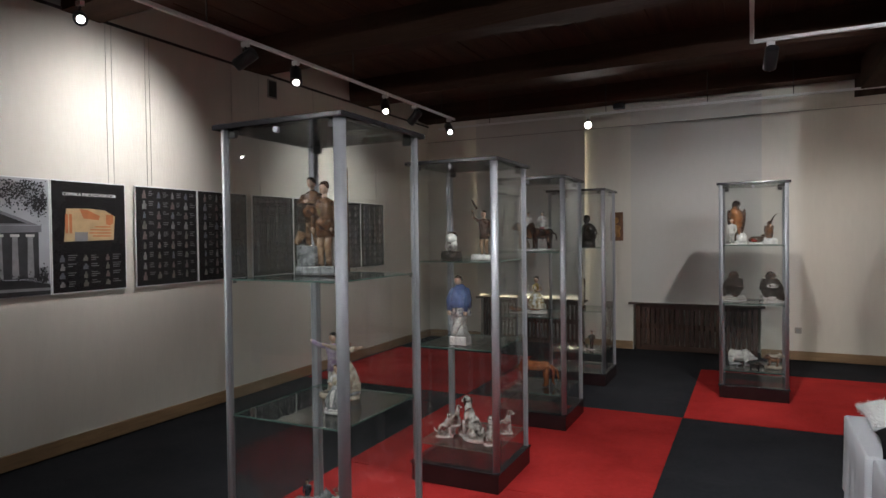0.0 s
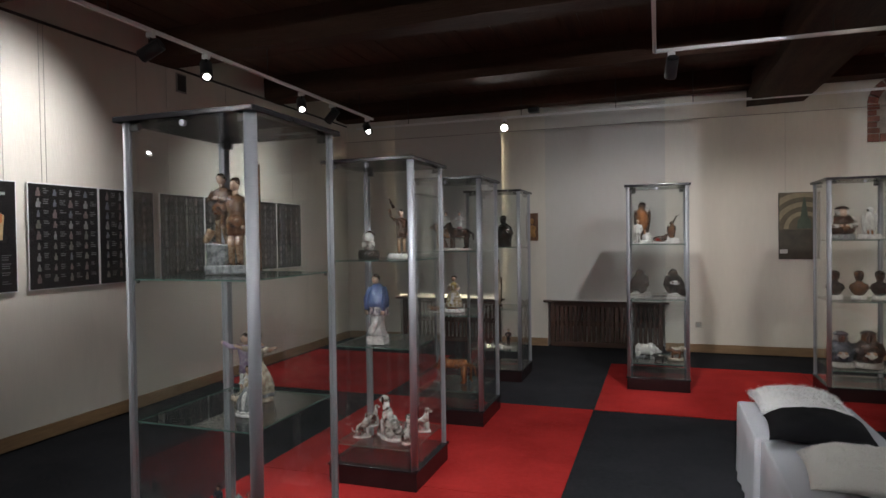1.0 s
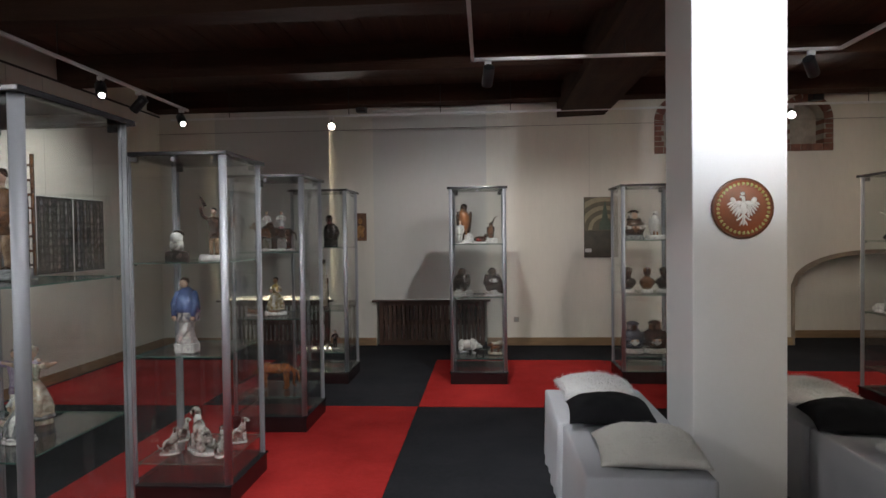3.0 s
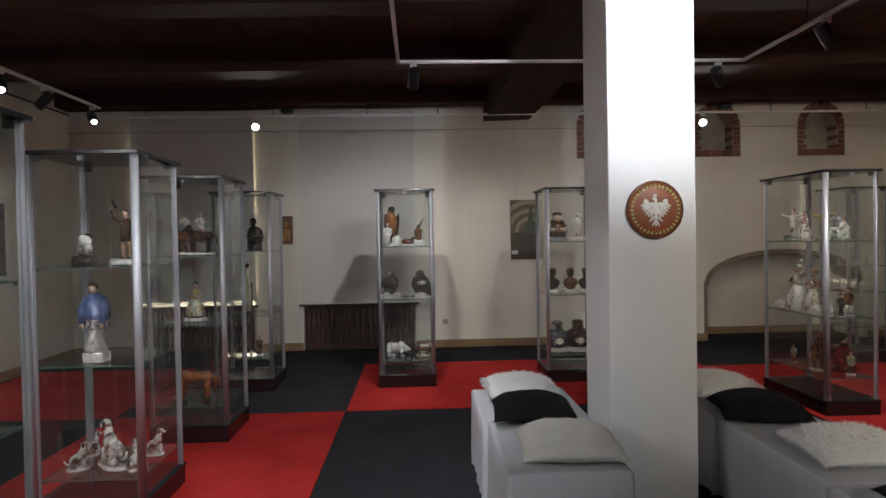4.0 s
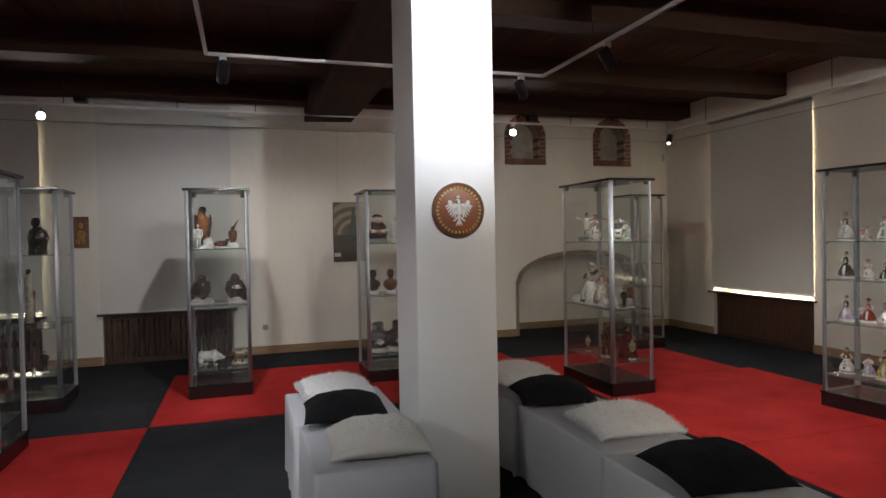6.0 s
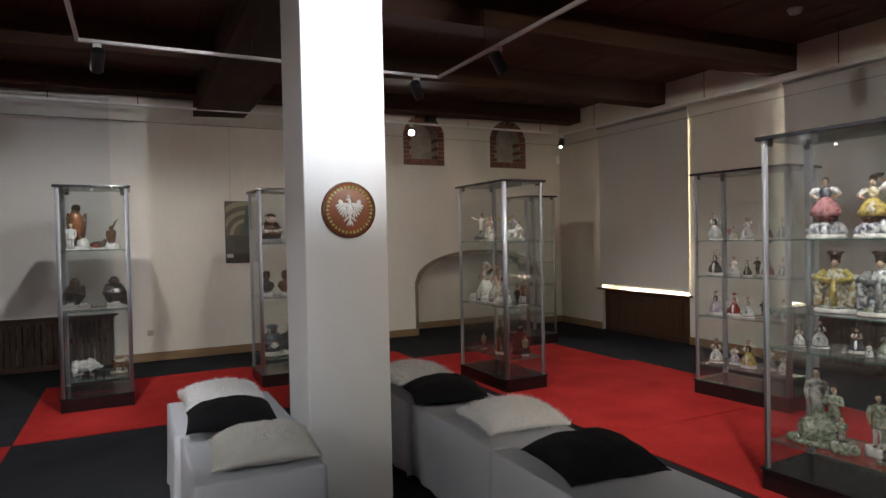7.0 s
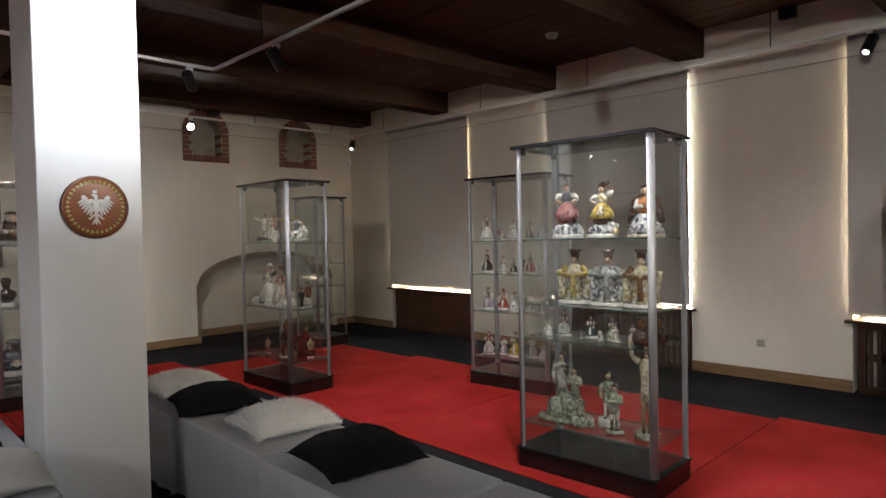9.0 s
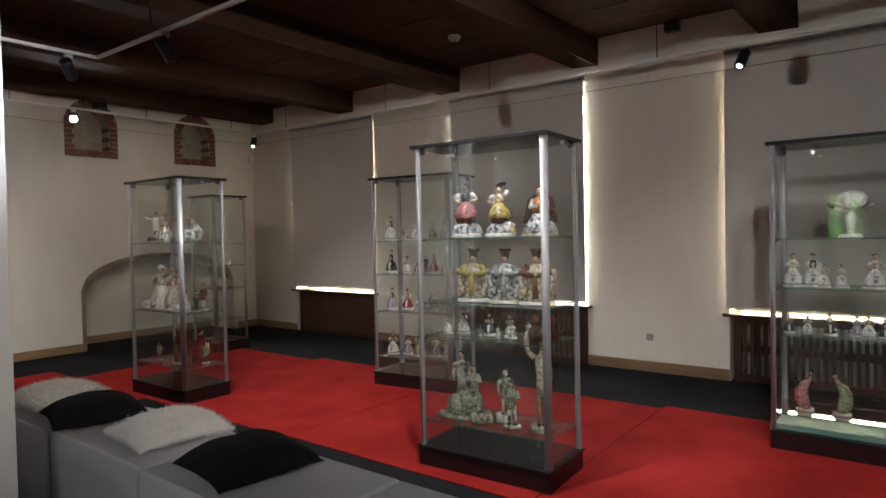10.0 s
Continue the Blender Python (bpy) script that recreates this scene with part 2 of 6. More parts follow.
wall_with_openings("wall_north", "x", NORTH, 1, WEST - THICK, EAST + THICK, N_OPEN + [(5.28, 7.56, 0.0, 1.29)] + [(a, b, 2.56, 3.32) for a, b in NICHES],
                   "cream painted plaster wall with brick niches")
wall_with_openings("wall_east", "y", EAST, 1, SOUTH, NORTH, E_OPEN, "cream painted plaster wall with blinded windows")
wall_with_openings("wall_west", "y", WEST, -1, SOUTH, NORTH, W_OPEN, "cream painted plaster wall hung with posters")
wall_with_openings("wall_south", "x", SOUTH, -1, WEST - THICK, EAST + THICK, [], "cream painted plaster wall")

single("floor", box((WEST - 0.4, SOUTH - 0.4, -0.12), (EAST + 0.4, NORTH + 0.7, -0.008)), BLACK_CARPET, "black carpeted floor", "floor", kind="structure")


def carpet(x0, y0, x1, y1, material, label):
    return single("carpet_square", box((x0, y0, -0.006), (x1, y1, 0.0), 0.002), material, label, "carpet", group="carpet squares", kind="structure")


RED = "bright red short-pile carpet square on the floor"
for x0, y0, x1, y1 in ((-1.33, 4.38, 0.65, 6.38), (-1.33, 2.38, 0.65, 4.376), (-3.25, 6.384, -1.334, 8.43), (0.654, 6.384, 2.64, 8.44), (2.644, 6.384, 4.53, 8.42),
                       (4.534, 4.374, 6.68, 6.38), (4.534, 6.384, 6.56, 7.85), (4.56, 2.374, 6.74, 4.37), (4.58, 0.374, 6.82, 2.37), (4.6, -1.63, 6.86, 0.37)):
    carpet(x0 + 0.002, y0 + 0.002, x1 - 0.002, y1 - 0.002, RED_CARPET, RED)

# ceiling boards, joists and girder
cb = bmesh.new()
rng = random.Random(5)
x = WEST
while x < EAST:
    w = rng.uniform(0.16, 0.24)
    add_box(cb, (x + 0.003, SOUTH, TOP + rng.uniform(0, 0.008)), (min(x + w, EAST) - 0.003, NORTH, TOP + 0.05))
    x += w
add_box(cb, (WEST, SOUTH, TOP + 0.051), (EAST, NORTH, TOP + 0.12))
single("ceiling", cb, BOARD, "dark brown timber board ceiling", "ceiling", kind="structure")

for yw, ye in ((9.12, 8.86), (7.33, 7.07), (5.52, 5.21), (3.72, 3.41), (1.86, 1.56), (0.02, -0.28), (-1.8, -2.1)):
    zb = 3.25 if yw > 9 else 3.20
    bm = bmesh.new()
    n = 14
    rows = []
    for i in range(n + 1):
        k = i / n
        px, py = WEST + 0.002 + (EAST - WEST - 0.004) * k, yw + (ye - yw) * k
        j = [rng.uniform(-0.012, 0.012) for _ in range(4)]
        rows.append([bm.verts.new(c) for c in ((px, py + j[0], zb + j[1]), (px, py + 0.30 + j[2], zb + j[3]), (px, py + 0.30, TOP + 0.004), (px, py, TOP + 0.004))])
    for a, b in zip(rows, rows[1:]):
        for k in range(4):
            bm.faces.new((a[k], a[(k + 1) % 4], b[(k + 1) % 4], b[k]))
    bm.faces.new(rows[0])
    bm.faces.new(rows[-1])
    single("ceiling_joist", bm, DARK_WOOD, "dark brown rough-hewn timber ceiling joist", "beam", group="ceiling joists", kind="structure")

bm = bmesh.new()
rows = []
for i in range(17):
    py = SOUTH + 0.002 + (NORTH - SOUTH - 0.004) * i / 16
    j = [rng.uniform(-0.012, 0.012) for _ in range(4)]
    rows.append([bm.verts.new(c) for c in ((2.24 + j[0], py, 3.09 + j[1]), (2.86 + j[2], py, 3.09 + j[3]), (2.86, py, 3.40), (2.24, py, 3.40))])
for a, b in zip(rows, rows[1:]):
    for k in range(4):
        bm.faces.new((a[k], a[(k + 1) % 4], b[(k + 1) % 4], b[k]))
bm.faces.new(rows[0])
bm.faces.new(rows[-1])
single("ceiling_girder", bm, GIRDER_WOOD, "thick dark timber girder carried by the pillar", "beam", kind="structure")

# skirting boards
def skirting(lo, hi):
    return single("baseboard", box(lo, hi, 0.006), OAK, "light oak skirting board along the wall", "baseboard", kind="structure")


for a, b in ((WEST, -2.45), (-0.90, -0.25), (1.27, 5.30), (7.62, EAST)):
    skirting((a + 0.002, NORTH - 0.022, 0.002), (b - 0.002, NORTH - 0.001, 0.11))
for a, b in ((8.40, NORTH - 0.03), (5.33, 6.71), (2.14, 3.57), (SOUTH, 0.35)):
    skirting((EAST - 0.022, a + 0.002, 0.002), (EAST - 0.001, b - 0.002, 0.11))
skirting((WEST + 0.001, SOUTH, 0.002), (WEST + 0.022, NORTH - 0.03, 0.11))

# pillar
pil = thing("pillar", "square white painted pillar with a round plaque", "pillar", kind="structure")
part("shaft", box((2.307, 4.125, 0.0), (2.773, 4.59, 3.085), 0.008), PILLAR, pil)


# ---------------------------------------------------------------- display cases
def display_case(x, y, w, d, turn, shelves, label, group="display cases", base=0.11, height=2.0, teal=False, lean=0.0):
    """A glazed case with aluminium corner posts; x, y is its south-west corner at the floor, turned about it."""
    c = thing("display_case", label, "display case", pose(x, y, 0.001, 0, 0, turn), group)
    p, o = 0.034, 0.016
    part("base", box((0, 0, 0), (w, d, base), 0.004), BASE_PANEL, c, "dark reddish-brown laminate plinth")
    if teal:
        part("base_glass", box((0.034, 0.022, base + 0.0145), (w - 0.034, d - 0.022, base + 0.05), 0.003), TEAL, c, "pale teal frosted glass plinth panel")
    part("base_rim", box((-0.008, -0.008, base + 0.0005), (w + 0.008, d + 0.008, base + 0.014), 0.003), BLACK_PANEL, c)
    tp = part("top_panel", box((-o, -o, height - 0.022), (w + o, d + o, height), 0.004), BLACK_PANEL, c, "thin black laminate top")
    z0, z1 = base + 0.0145, height - 0.0225
    # quarter-round profile: the curve faces out, a shallow groove in each flank holds the glass
    outline = [(p, 0.001)] + [(p - p * math.sin(a), p - p * math.cos(a)) for a in [math.pi / 2 * i / 8 for i in range(9)]] + [(0.001, p), (0.010, p), (0.012, p - 0.003), (0.018, p - 0.003), (0.020, p), (p - 0.004, p), (p, p - 0.004), (p, 0.020), (p - 0.003, 0.018), (p - 0.003, 0.012), (p, 0.010)]
    post = bmesh.new()
    lower, upper = [post.verts.new((a, b, z0)) for a, b in outline], [post.verts.new((a, b, z1)) for a, b in outline]
    for i in range(len(outline)):
        j = (i + 1) % len(outline)
        post.faces.new((lower[i], lower[j], upper[j], upper[i])).smooth = 1 <= i <= 8
    post.faces.new(lower[::-1])
    post.faces.new(upper)
    me = mesh("post", post, ALU)
    for px, py, quarter in ((0, 0, 0), (w, 0, 90), (w, d, 180), (0, d, 270)):
        q = new("post", me)
        q.matrix_basis = pose(px, py, 0, 0, 0, quarter)
        q.parent = c
    g = 0.003
    for lo, hi in (((p, 0.013, z0 + 0.01), (w - p, 0.013 + g, z1 - 0.004)), ((p, d - 0.016, z0 + 0.01), (w - p, d - 0.013, z1 - 0.004)),
                   ((0.013, p, z0 + 0.01), (0.013 + g, d - p, z1 - 0.004)), ((w - 0.016, p, z0 + 0.01), (w - 0.013, d - p, z1 - 0.004))):
        bm = box(lo, hi)
        if lo[1] == 0.013:
            bmesh.ops.rotate(bm, verts=bm.verts, cent=(w / 2, 0.0145, 1.0), matrix=Matrix.Rotation(radians(lean), 3, 'X'))
        part("glass_pane", bm, GLASS, c)
    for z in shelves:
        bm = bmesh.new()
        fs = add_box(bm, (0.034, 0.022, z - 0.006), (w - 0.034, d - 0.022, z))
        for f in fs:
            f.material_index = 0 if abs(f.normal.z) > 0.5 or abs(f.calc_center_median().z - (z - 0.003)) > 0.002 else 1
        sh = part("shelf", bm, [SHELF_GLASS, GLASS_EDGE], c, "clear glass shelf with a green edge")
        clip = mesh("shelf_clip", box((0, 0, 0), (0.012, 0.012, 0.012), 0.003), PLASTIC_DARK)
        for px, py in ((p, p), (w - p - 0.012, p), (p, d - p - 0.012), (w - p - 0.012, d - p - 0.012)):
            q = new("shelf_clip", clip)
            q.parent, q.location = sh, (px, py, z - 0.0185)
    bracket = mesh("top_bracket", box((0, 0, 0), (0.04, 0.02, 0.03), 0.004), PLASTIC_DARK)
    for px, py in ((p, 0.02), (w - p - 0.04, 0.02), (p, d - 0.04), (w - p - 0.04, d - 0.04)):
        q = new("top_bracket", bracket)
        q.parent, q.location = tp, (px, py, z1 - 0.031)
    lock = bmesh.new()
    add_tube(lock, [(w / 2, 0.012, z1 - 0.02), (w / 2, -0.004, z1 - 0.02)], 0.012, seg=12)
    part("lock", lock, ALU, tp, "small chrome lock")
    return c


TEAL = mat("teal_frosted_glass", (0.16, 0.36, 0.31), 0.2, vary=0.15, scale=4)
TALL = "tall square glass display case with aluminium posts holding porcelain figurines"
WIDE = "wide glass display case with aluminium posts holding porcelain figurines"
CASES = {
    "A": (-0.79, 2.74, 0.61, 0.62, 0, (0.26, 0.81, 1.37)),
    "B": (-0.76, 4.27, 0.585, 0.585, 0, (0.24, 0.85, 1.38)),
    "C": (-0.72, 5.62, 0.585, 0.585, 0, (0.27, 0.88, 1.40)),
    "C2": (-0.74, 7.2, 0.585, 0.585, 0, (0.32, 0.75, 1.40)),
    "D": (0.895, 7.2, 0.577, 0.577, 0, (0.26, 0.88, 1.42)),
    "E": (2.62, 7.24, 0.58, 0.58, 0, (0.27, 0.89, 1.44)),
    "F": (4.592, 5.805, 0.46, 0.90, 0.7, (0.30, 0.79, 1.42)),
    "F2": (6.172, 7.77, 0.50, 0.50, 3, (0.40, 0.8, 1.1, 1.38)),
    "G": (6.167, 4.072, 0.47, 0.88, 6, (0.27, 0.71, 1.07, 1.39)),
    "H": (4.72, 2.32, 0.465, 0.90, 2.7, (0.28, 0.81, 1.02, 1.42)),
    "I": (6.2, 0.59, 0.47, 0.90, 0, (0.23, 0.74, 1.05, 1.37)),
}
for key, (x, y, w, d, turn, shelves) in CASES.items():
    display_case(x, y, w, d, turn, shelves, TALL if d < 0.7 else WIDE, base=0.11, teal=key == "I", lean=0.42 if key == "F" else 0.0)


# ---------------------------------------------------------------- benches
def bench(x0, y0, x1, y1, h, seed):
    r = random.Random(seed)
    b = thing("bench_block", "low bench block draped with a plain white cloth", "bench", group="draped bench blocks")
    bm = bmesh.new()
    pts = []
    n = 26
    for sx0, sy0, sx1, sy1 in ((x0, y0, x1, y0), (x1, y0, x1, y1), (x1, y1, x0, y1), (x0, y1, x0, y0)):
        for i in range(n):
            k = i / n
            pts.append((sx0 + (sx1 - sx0) * k, sy0 + (sy1 - sy0) * k))
    cx, cy = (x0 + x1) / 2, (y0 + y1) / 2
    rows = []
    ph = r.uniform(0, 6)
    for z, out in ((h, -0.012), (h - 0.012, 0.0), (h * 0.7, 0.003), (h * 0.35, 0.010), (0.004, 0.016)):
        row = []
        for i, (px, py) in enumerate(pts):
            wv = out * (0.5 + 0.9 * math.sin(i * 0.83 + ph) * math.sin(i * 0.31 + 1.3 * ph)) if z < h - 0.02 else out
            nx = -1 if abs(px - x0) < 1e-6 else 1 if abs(px - x1) < 1e-6 else 0
            ny = -1 if abs(py - y0) < 1e-6 else 1 if abs(py - y1) < 1e-6 else 0
            row.append(bm.verts.new((px + nx * wv, py + ny * wv, z)))
        rows.append(row)
    m = len(pts)
    for a, c in zip(rows, rows[1:]):
        for k in range(m):
            f = bm.faces.new((a[k], a[(k + 1) % m], c[(k + 1) % m], c[k]))
            f.smooth = True
    bm.faces.new(rows[0])
    part("cloth", bm, CLOTH, b, "white cloth hanging in slight folds")
    part("block", box((x0 + 0.02, y0 + 0.02, 0.001), (x1 - 0.02, y1 - 0.02, h - 0.006)), CLOTH, b)
    return b


bench(1.66, 4.43, 2.295, 5.20, 0.45, 1)
bench(1.69, 3.64, 2.26, 4.42, 0.445, 2)
bench(2.985, 4.40, 3.55, 5.25, 0.45, 3)
bench(3.01, 3.42, 3.56, 4.39, 0.447, 4)
bench(2.99, 2.40, 3.57, 3.41, 0.45, 5)
bench(2.99, 1.40, 3.57, 2.39, 0.448, 6)


# ---------------------------------------------------------------- lamps and tracks
def rod(bm, a, b, r=0.005, seg=6):
    add_tube(bm, [a, b], r, seg=seg)


def track(points, hangers, label="white ceiling lighting track hung on thin rods"):
    t = thing("lighting_track", label, "lighting track")
    for a, b in zip(points, points[1:]):
        a, b = Vector(a), Vector(b)
        d = (b - a)
        s = Vector((0.014 if abs(d.y) > abs(d.x) else 0, 0.014 if abs(d.x) >= abs(d.y) else 0, 0.013))
        lo = Vector([min(a[i], b[i]) for i in range(3)]) - s
        hi = Vector([max(a[i], b[i]) for i in range(3)]) + s
        part("rail", box(lo, hi, 0.004), TRACK_WHITE, t)
    for x, y, z in hangers:
        bm = bmesh.new()
        rod(bm, (x, y, z + 0.013), (x, y, TOP), 0.005)
        part("hanger_rod", bm, CABLE, t)
    return t


def track_lamp(at, target, lit=None, watts=0, cone=50, blend=0.6, color=(1.0, 0.965, 0.935), wide=0.026):
    """A black cylinder spotlight hung under a track at 'at', pointing at target."""
    l = thing("track_spotlight", "black cylindrical track spotlight" + (" switched on" if lit else ""), "spotlight", pose(*at), "track spotlights")
    bm = box((-0.028, -0.017, -0.05), (0.028, 0.017, -0.014), 0.005)
    part("adapter", bm, TRACK_WHITE, l, "white track adapter")
    bm = bmesh.new()
    add_tube(bm, [(0, 0, -0.05), (0, 0, -0.10)], 0.008)
    part("stem", bm, LAMP_BLACK, l)
    head = Vector((0, 0, -0.135))
    way = (Vector(target) - (Vector(at) + head)).normalized()
    bm = bmesh.new()
    a, b = head - way * 0.085, head + way * 0.085
    add_tube(bm, [a, a + way * 0.006, b - way * 0.004, b], [0.040, 0.046, 0.046, 0.044], seg=20)
    bd = part("body", bm, LAMP_BLACK, l)
    bm = bmesh.new()
    add_tube(bm, [b + way * 0.0005, b + way * 0.006, b + way * 0.010], [wide, wide * 0.9, wide * 0.4], seg=20)
    part("lens", bm, lit or PLASTIC_GREY, bd, "bright glowing lens" if lit else "")
    if watts:
        spot(Vector(at) + b + way * 0.05, target, watts, cone, blend, 0.016, color)
    return l


TZ = 2.95
COOL = (0.965, 0.965, 0.975)
track([(-2.06, -1.5, TZ), (-2.06, 7.75, TZ)], [(-2.06, y, TZ) for y in (-1.0, 1.2, 3.9, 5.6, 7.4)])
track([(1.175, -1.2, TZ), (1.175, 6.06, TZ), (4.07, 6.06, TZ), (4.07, -1.2, TZ), (1.175, -1.2, TZ)], [(1.175, 5.2, TZ), (1.175, 1.5, TZ), (4.07, 5.2, TZ), (4.07, 2.0, TZ), (2.4, 6.06, TZ)])
NTY, NTZ = 9.0, 3.09
track([(-2.9, NTY, NTZ), (7.5, NTY, NTZ)], [(x, NTY, NTZ) for x in (-2.1, -0.5, 0.7, 1.6, 4.4, 6.0, 7.3)])
ETX, ETZ = 7.7, 3.07
track([(ETX, -1.0, ETZ), (ETX, 9.1, ETZ)], [(ETX, y, ETZ) for y in (2.7, 4.6, 6.2, 8.2)])

track_lamp((-2.06, 4.25, TZ), (-3.27, 4.0, 2.15), None, 66, 105, 1.0, color=COOL)
track_lamp((-2.06, 4.80, TZ), (-0.6, 3.2, 0.4), LENS, 40, color=COOL)
track_lamp((-2.06, 6.15, TZ), (-0.5, 4.0, 0.4), LENS, 40, color=COOL)
track_lamp((-2.06, 6.75, TZ), (-3.2, 6.9, 1.8), None, 40, 110, 1.0, color=COOL)
track_lamp((-2.06, 7.6, TZ), (-0.2, 5.2, 0.7), LENS, 30, color=COOL)
track_lamp((-2.06, 2.2, TZ), (-0.5, 3.2, 0.8), LENS, 40, color=COOL)
track_lamp((1.30, 6.06, TZ), (0.95, 8.3, 0.5), None, 70, 98)
track_lamp((2.78, 6.06, TZ), (2.8, 8.6, 0.9), None, 41, 72)
track_lamp((3.85, 6.06, TZ), (5.3, 7.6, 1.2), None, 52, 95, 0.8, (1.0, 0.88, 0.74))
track_lamp((4.07, 5.0, TZ), (6.1, 5.4, 0.2), None, 90, 85)
# two unseen lamps, added to brighten the red carpet and case A
track_lamp((1.175, 3.6, TZ), (0.0, 5.0, 0.2), None, 110, 85, color=COOL)
track_lamp((1.175, 2.4, TZ), (-0.7, 3.1, 0.5), None, 40, 80, color=COOL)
track_lamp((-0.73, NTY, NTZ), (1.0, 1.5, 1.8), LENS, 55, 52, 0.8, wide=0.042)
track_lamp((5.08, NTY, NTZ), (1.8, 1.2, 1.9), LENS, 55, 50, 0.8, wide=0.043)
track_lamp((-3.0, 3.66, 3.212), (0.9, 1.2, 1.2), LENS, 20, 60)
track_lamp((ETX, 9.0, ETZ), (6.4, 7.9, 0.9), LENS_DIM, 25)
track_lamp((ETX, 1.95, ETZ), (6.2, 2.5, 0.7), LENS_DIM, 30)
# unseen lamps placed above and behind the camera, some only as fill light
# added to brighten the left bench and its cushions
track_lamp((1.175, 3.2, TZ), (2.0, 4.75, 0.45), LENS_DIM, 34, 48, 1.0, (0.95, 0.97, 1.0))
track_lamp((2.55, 1.9, 3.103), (2.54, 4.12, 2.6), LENS_DIM, 225, 56, 1.0, (0.90, 0.94, 1.0))
track_lamp((1.175, -0.8, TZ), (-0.3, 9.0, 1.0), LENS_DIM, 98, 66, color=COOL)
# warm fill added for the north-east corner
track_lamp((4.07, -0.8, TZ), (5.6, 9.0, 0.9), LENS_DIM, 165, 66, 0.6, (1.0, 0.88, 0.73))
track_lamp((-2.06, -0.6, TZ), (7.9, 3.1, 1.45), LENS_DIM, 380, 54, 1.0)
track_lamp((4.07, 0.72, TZ), (6.7, 1.6, 0.3), LENS_DIM, 85, 70)
# added to brighten the carpet round case H
track_lamp((4.07, 2.55, TZ), (5.7, 3.3, 0.0), LENS_DIM, 85, 76)
track_lamp((-2.06, 0.4, TZ), (-0.6, 3.6, 0.5), LENS_DIM, 90, 80, color=COOL)


# ---------------------------------------------------------------- windows, blinds, radiators
def oriented(axis, plane, inward):
    """Maps (along, out into the room, up) onto a wall."""
    if axis == "x":
        return Matrix(((1, 0, 0, 0), (0, inward, 0, plane), (0, 0, 1, 0), (0, 0, 0, 1)))
    return Matrix(((0, inward, 0, plane), (1, 0, 0, 0), (0, 0, 1, 0), (0, 0, 0, 1)))


def wbox(m, u0, u1, o0, o1, z0, z1, bevel=0.0):
    bm = box((u0, o0, z0), (u1, o1, z1), bevel)
    bmesh.ops.transform(bm, matrix=m, verts=bm.verts)
    return bm


def window_bay(number, m, u0, u1, backdrop, sill=0.645, over=0.015, gap=0.05, top=3.06, lift=0.0, slat_share=0.25):
    """A window opening with a roller blind before it, a sill shelf and a wooden radiator cover below."""
    w = thing("window_%d" % number, "white framed window behind a closed roller blind", "window", kind="structure")
    part("window_sill", wbox(m, u0 - 0.05, u1 + 0.05, -0.40, 0.075, sill - 0.028, sill, 0.005), SHELF_WOOD, w, "dark brown wooden sill")
    for a, b, z0, z1 in ((u0, u0 + 0.06, sill + 0.001, 2.998), (u1 - 0.06, u1, sill + 0.001, 2.998), (u0 + 0.061, u1 - 0.061, 2.94, 2.998),
                         (u0 + 0.061, u1 - 0.061, sill + 0.001, sill + 0.012), ((u0 + u1) / 2 - 0.03, (u0 + u1) / 2 + 0.03, sill + 0.013, 2.939)):
        part("window_frame", wbox(m, a, b, -0.30, -0.25, z0, z1, 0.004), PILLAR, w)
    part("pane", wbox(m, u0 + 0.061, u1 - 0.061, -0.272, -0.268, sill + 0.013, 2.939), GLASS, w)
    bd = single("backdrop", wbox(m, u0 - 0.1, u1 + 0.1, -0.50, -0.48, sill - 0.1, 3.1), backdrop, "bright plain daylight outside the window", "backdrop", kind="structure")
    single("niche_back", wbox(m, u0 + 0.001, u1 - 0.001, -0.40, -0.34, 0.0, sill - 0.03), WALL, "plastered back of the radiator niche", "wall", kind="structure")
    bl = thing("roller_blind", "closed grey-beige fabric roller blind over a window", "blind", group="roller blinds")
    part("fabric", wbox(m, u0 - over, u1 + over, gap, gap + 0.003, sill + 0.06 + lift, top), BLIND, bl)
    part("bottom_bar", wbox(m, u0 - over, u1 + over, gap - 0.004, gap + 0.007, sill + 0.045 + lift, sill + 0.0595 + lift, 0.003), BLIND, bl)
    part("roller", wbox(m, u0 - 0.02, u1 + 0.02, 0.012, 0.065, top + 0.001, top + 0.035, 0.012), ALU if top < 3.1 else BLIND, bl, "aluminium roller housing")
    # cover
    c = thing("radiator_cover", "dark brown wooden slatted radiator cover under the sill", "radiator cover", group="radiator covers")
    htop, o0, o1 = sill - 0.03, -0.06, -0.025
    a, b = u0 + 0.03, u1 - 0.03
    for lo, hi, z0, z1 in ((a, a + 0.06, 0.001, htop), (b - 0.06, b, 0.001, htop), (a + 0.061, b - 0.061, htop - 0.06, htop), (a + 0.061, b - 0.061, 0.001, 0.07)):
        part("frame_rail", wbox(m, lo, hi, o0, o1, z0, z1, 0.004), COVER_WOOD, c)
    n = int((b - a - 0.14) / 0.058)
    step = (b - a - 0.13) / n
    for i in range(n):
        u = a + 0.065 + step * (i + 0.5)
        part("slat", wbox(m, u - step * slat_share, u + step * slat_share, o0 + 0.008, o1 - 0.008, 0.071, htop - 0.061), COVER_WOOD, c)
    part("cross_rail", wbox(m, a + 0.061, b - 0.061, o0 - 0.006, o0 + 0.006, 0.28, 0.35, 0.003), COVER_WOOD, c)
    r = thing("radiator", "old grey ribbed radiator behind a wooden cover", "radiator", group="radiators")
    k = int((b - a - 0.2) / 0.09)
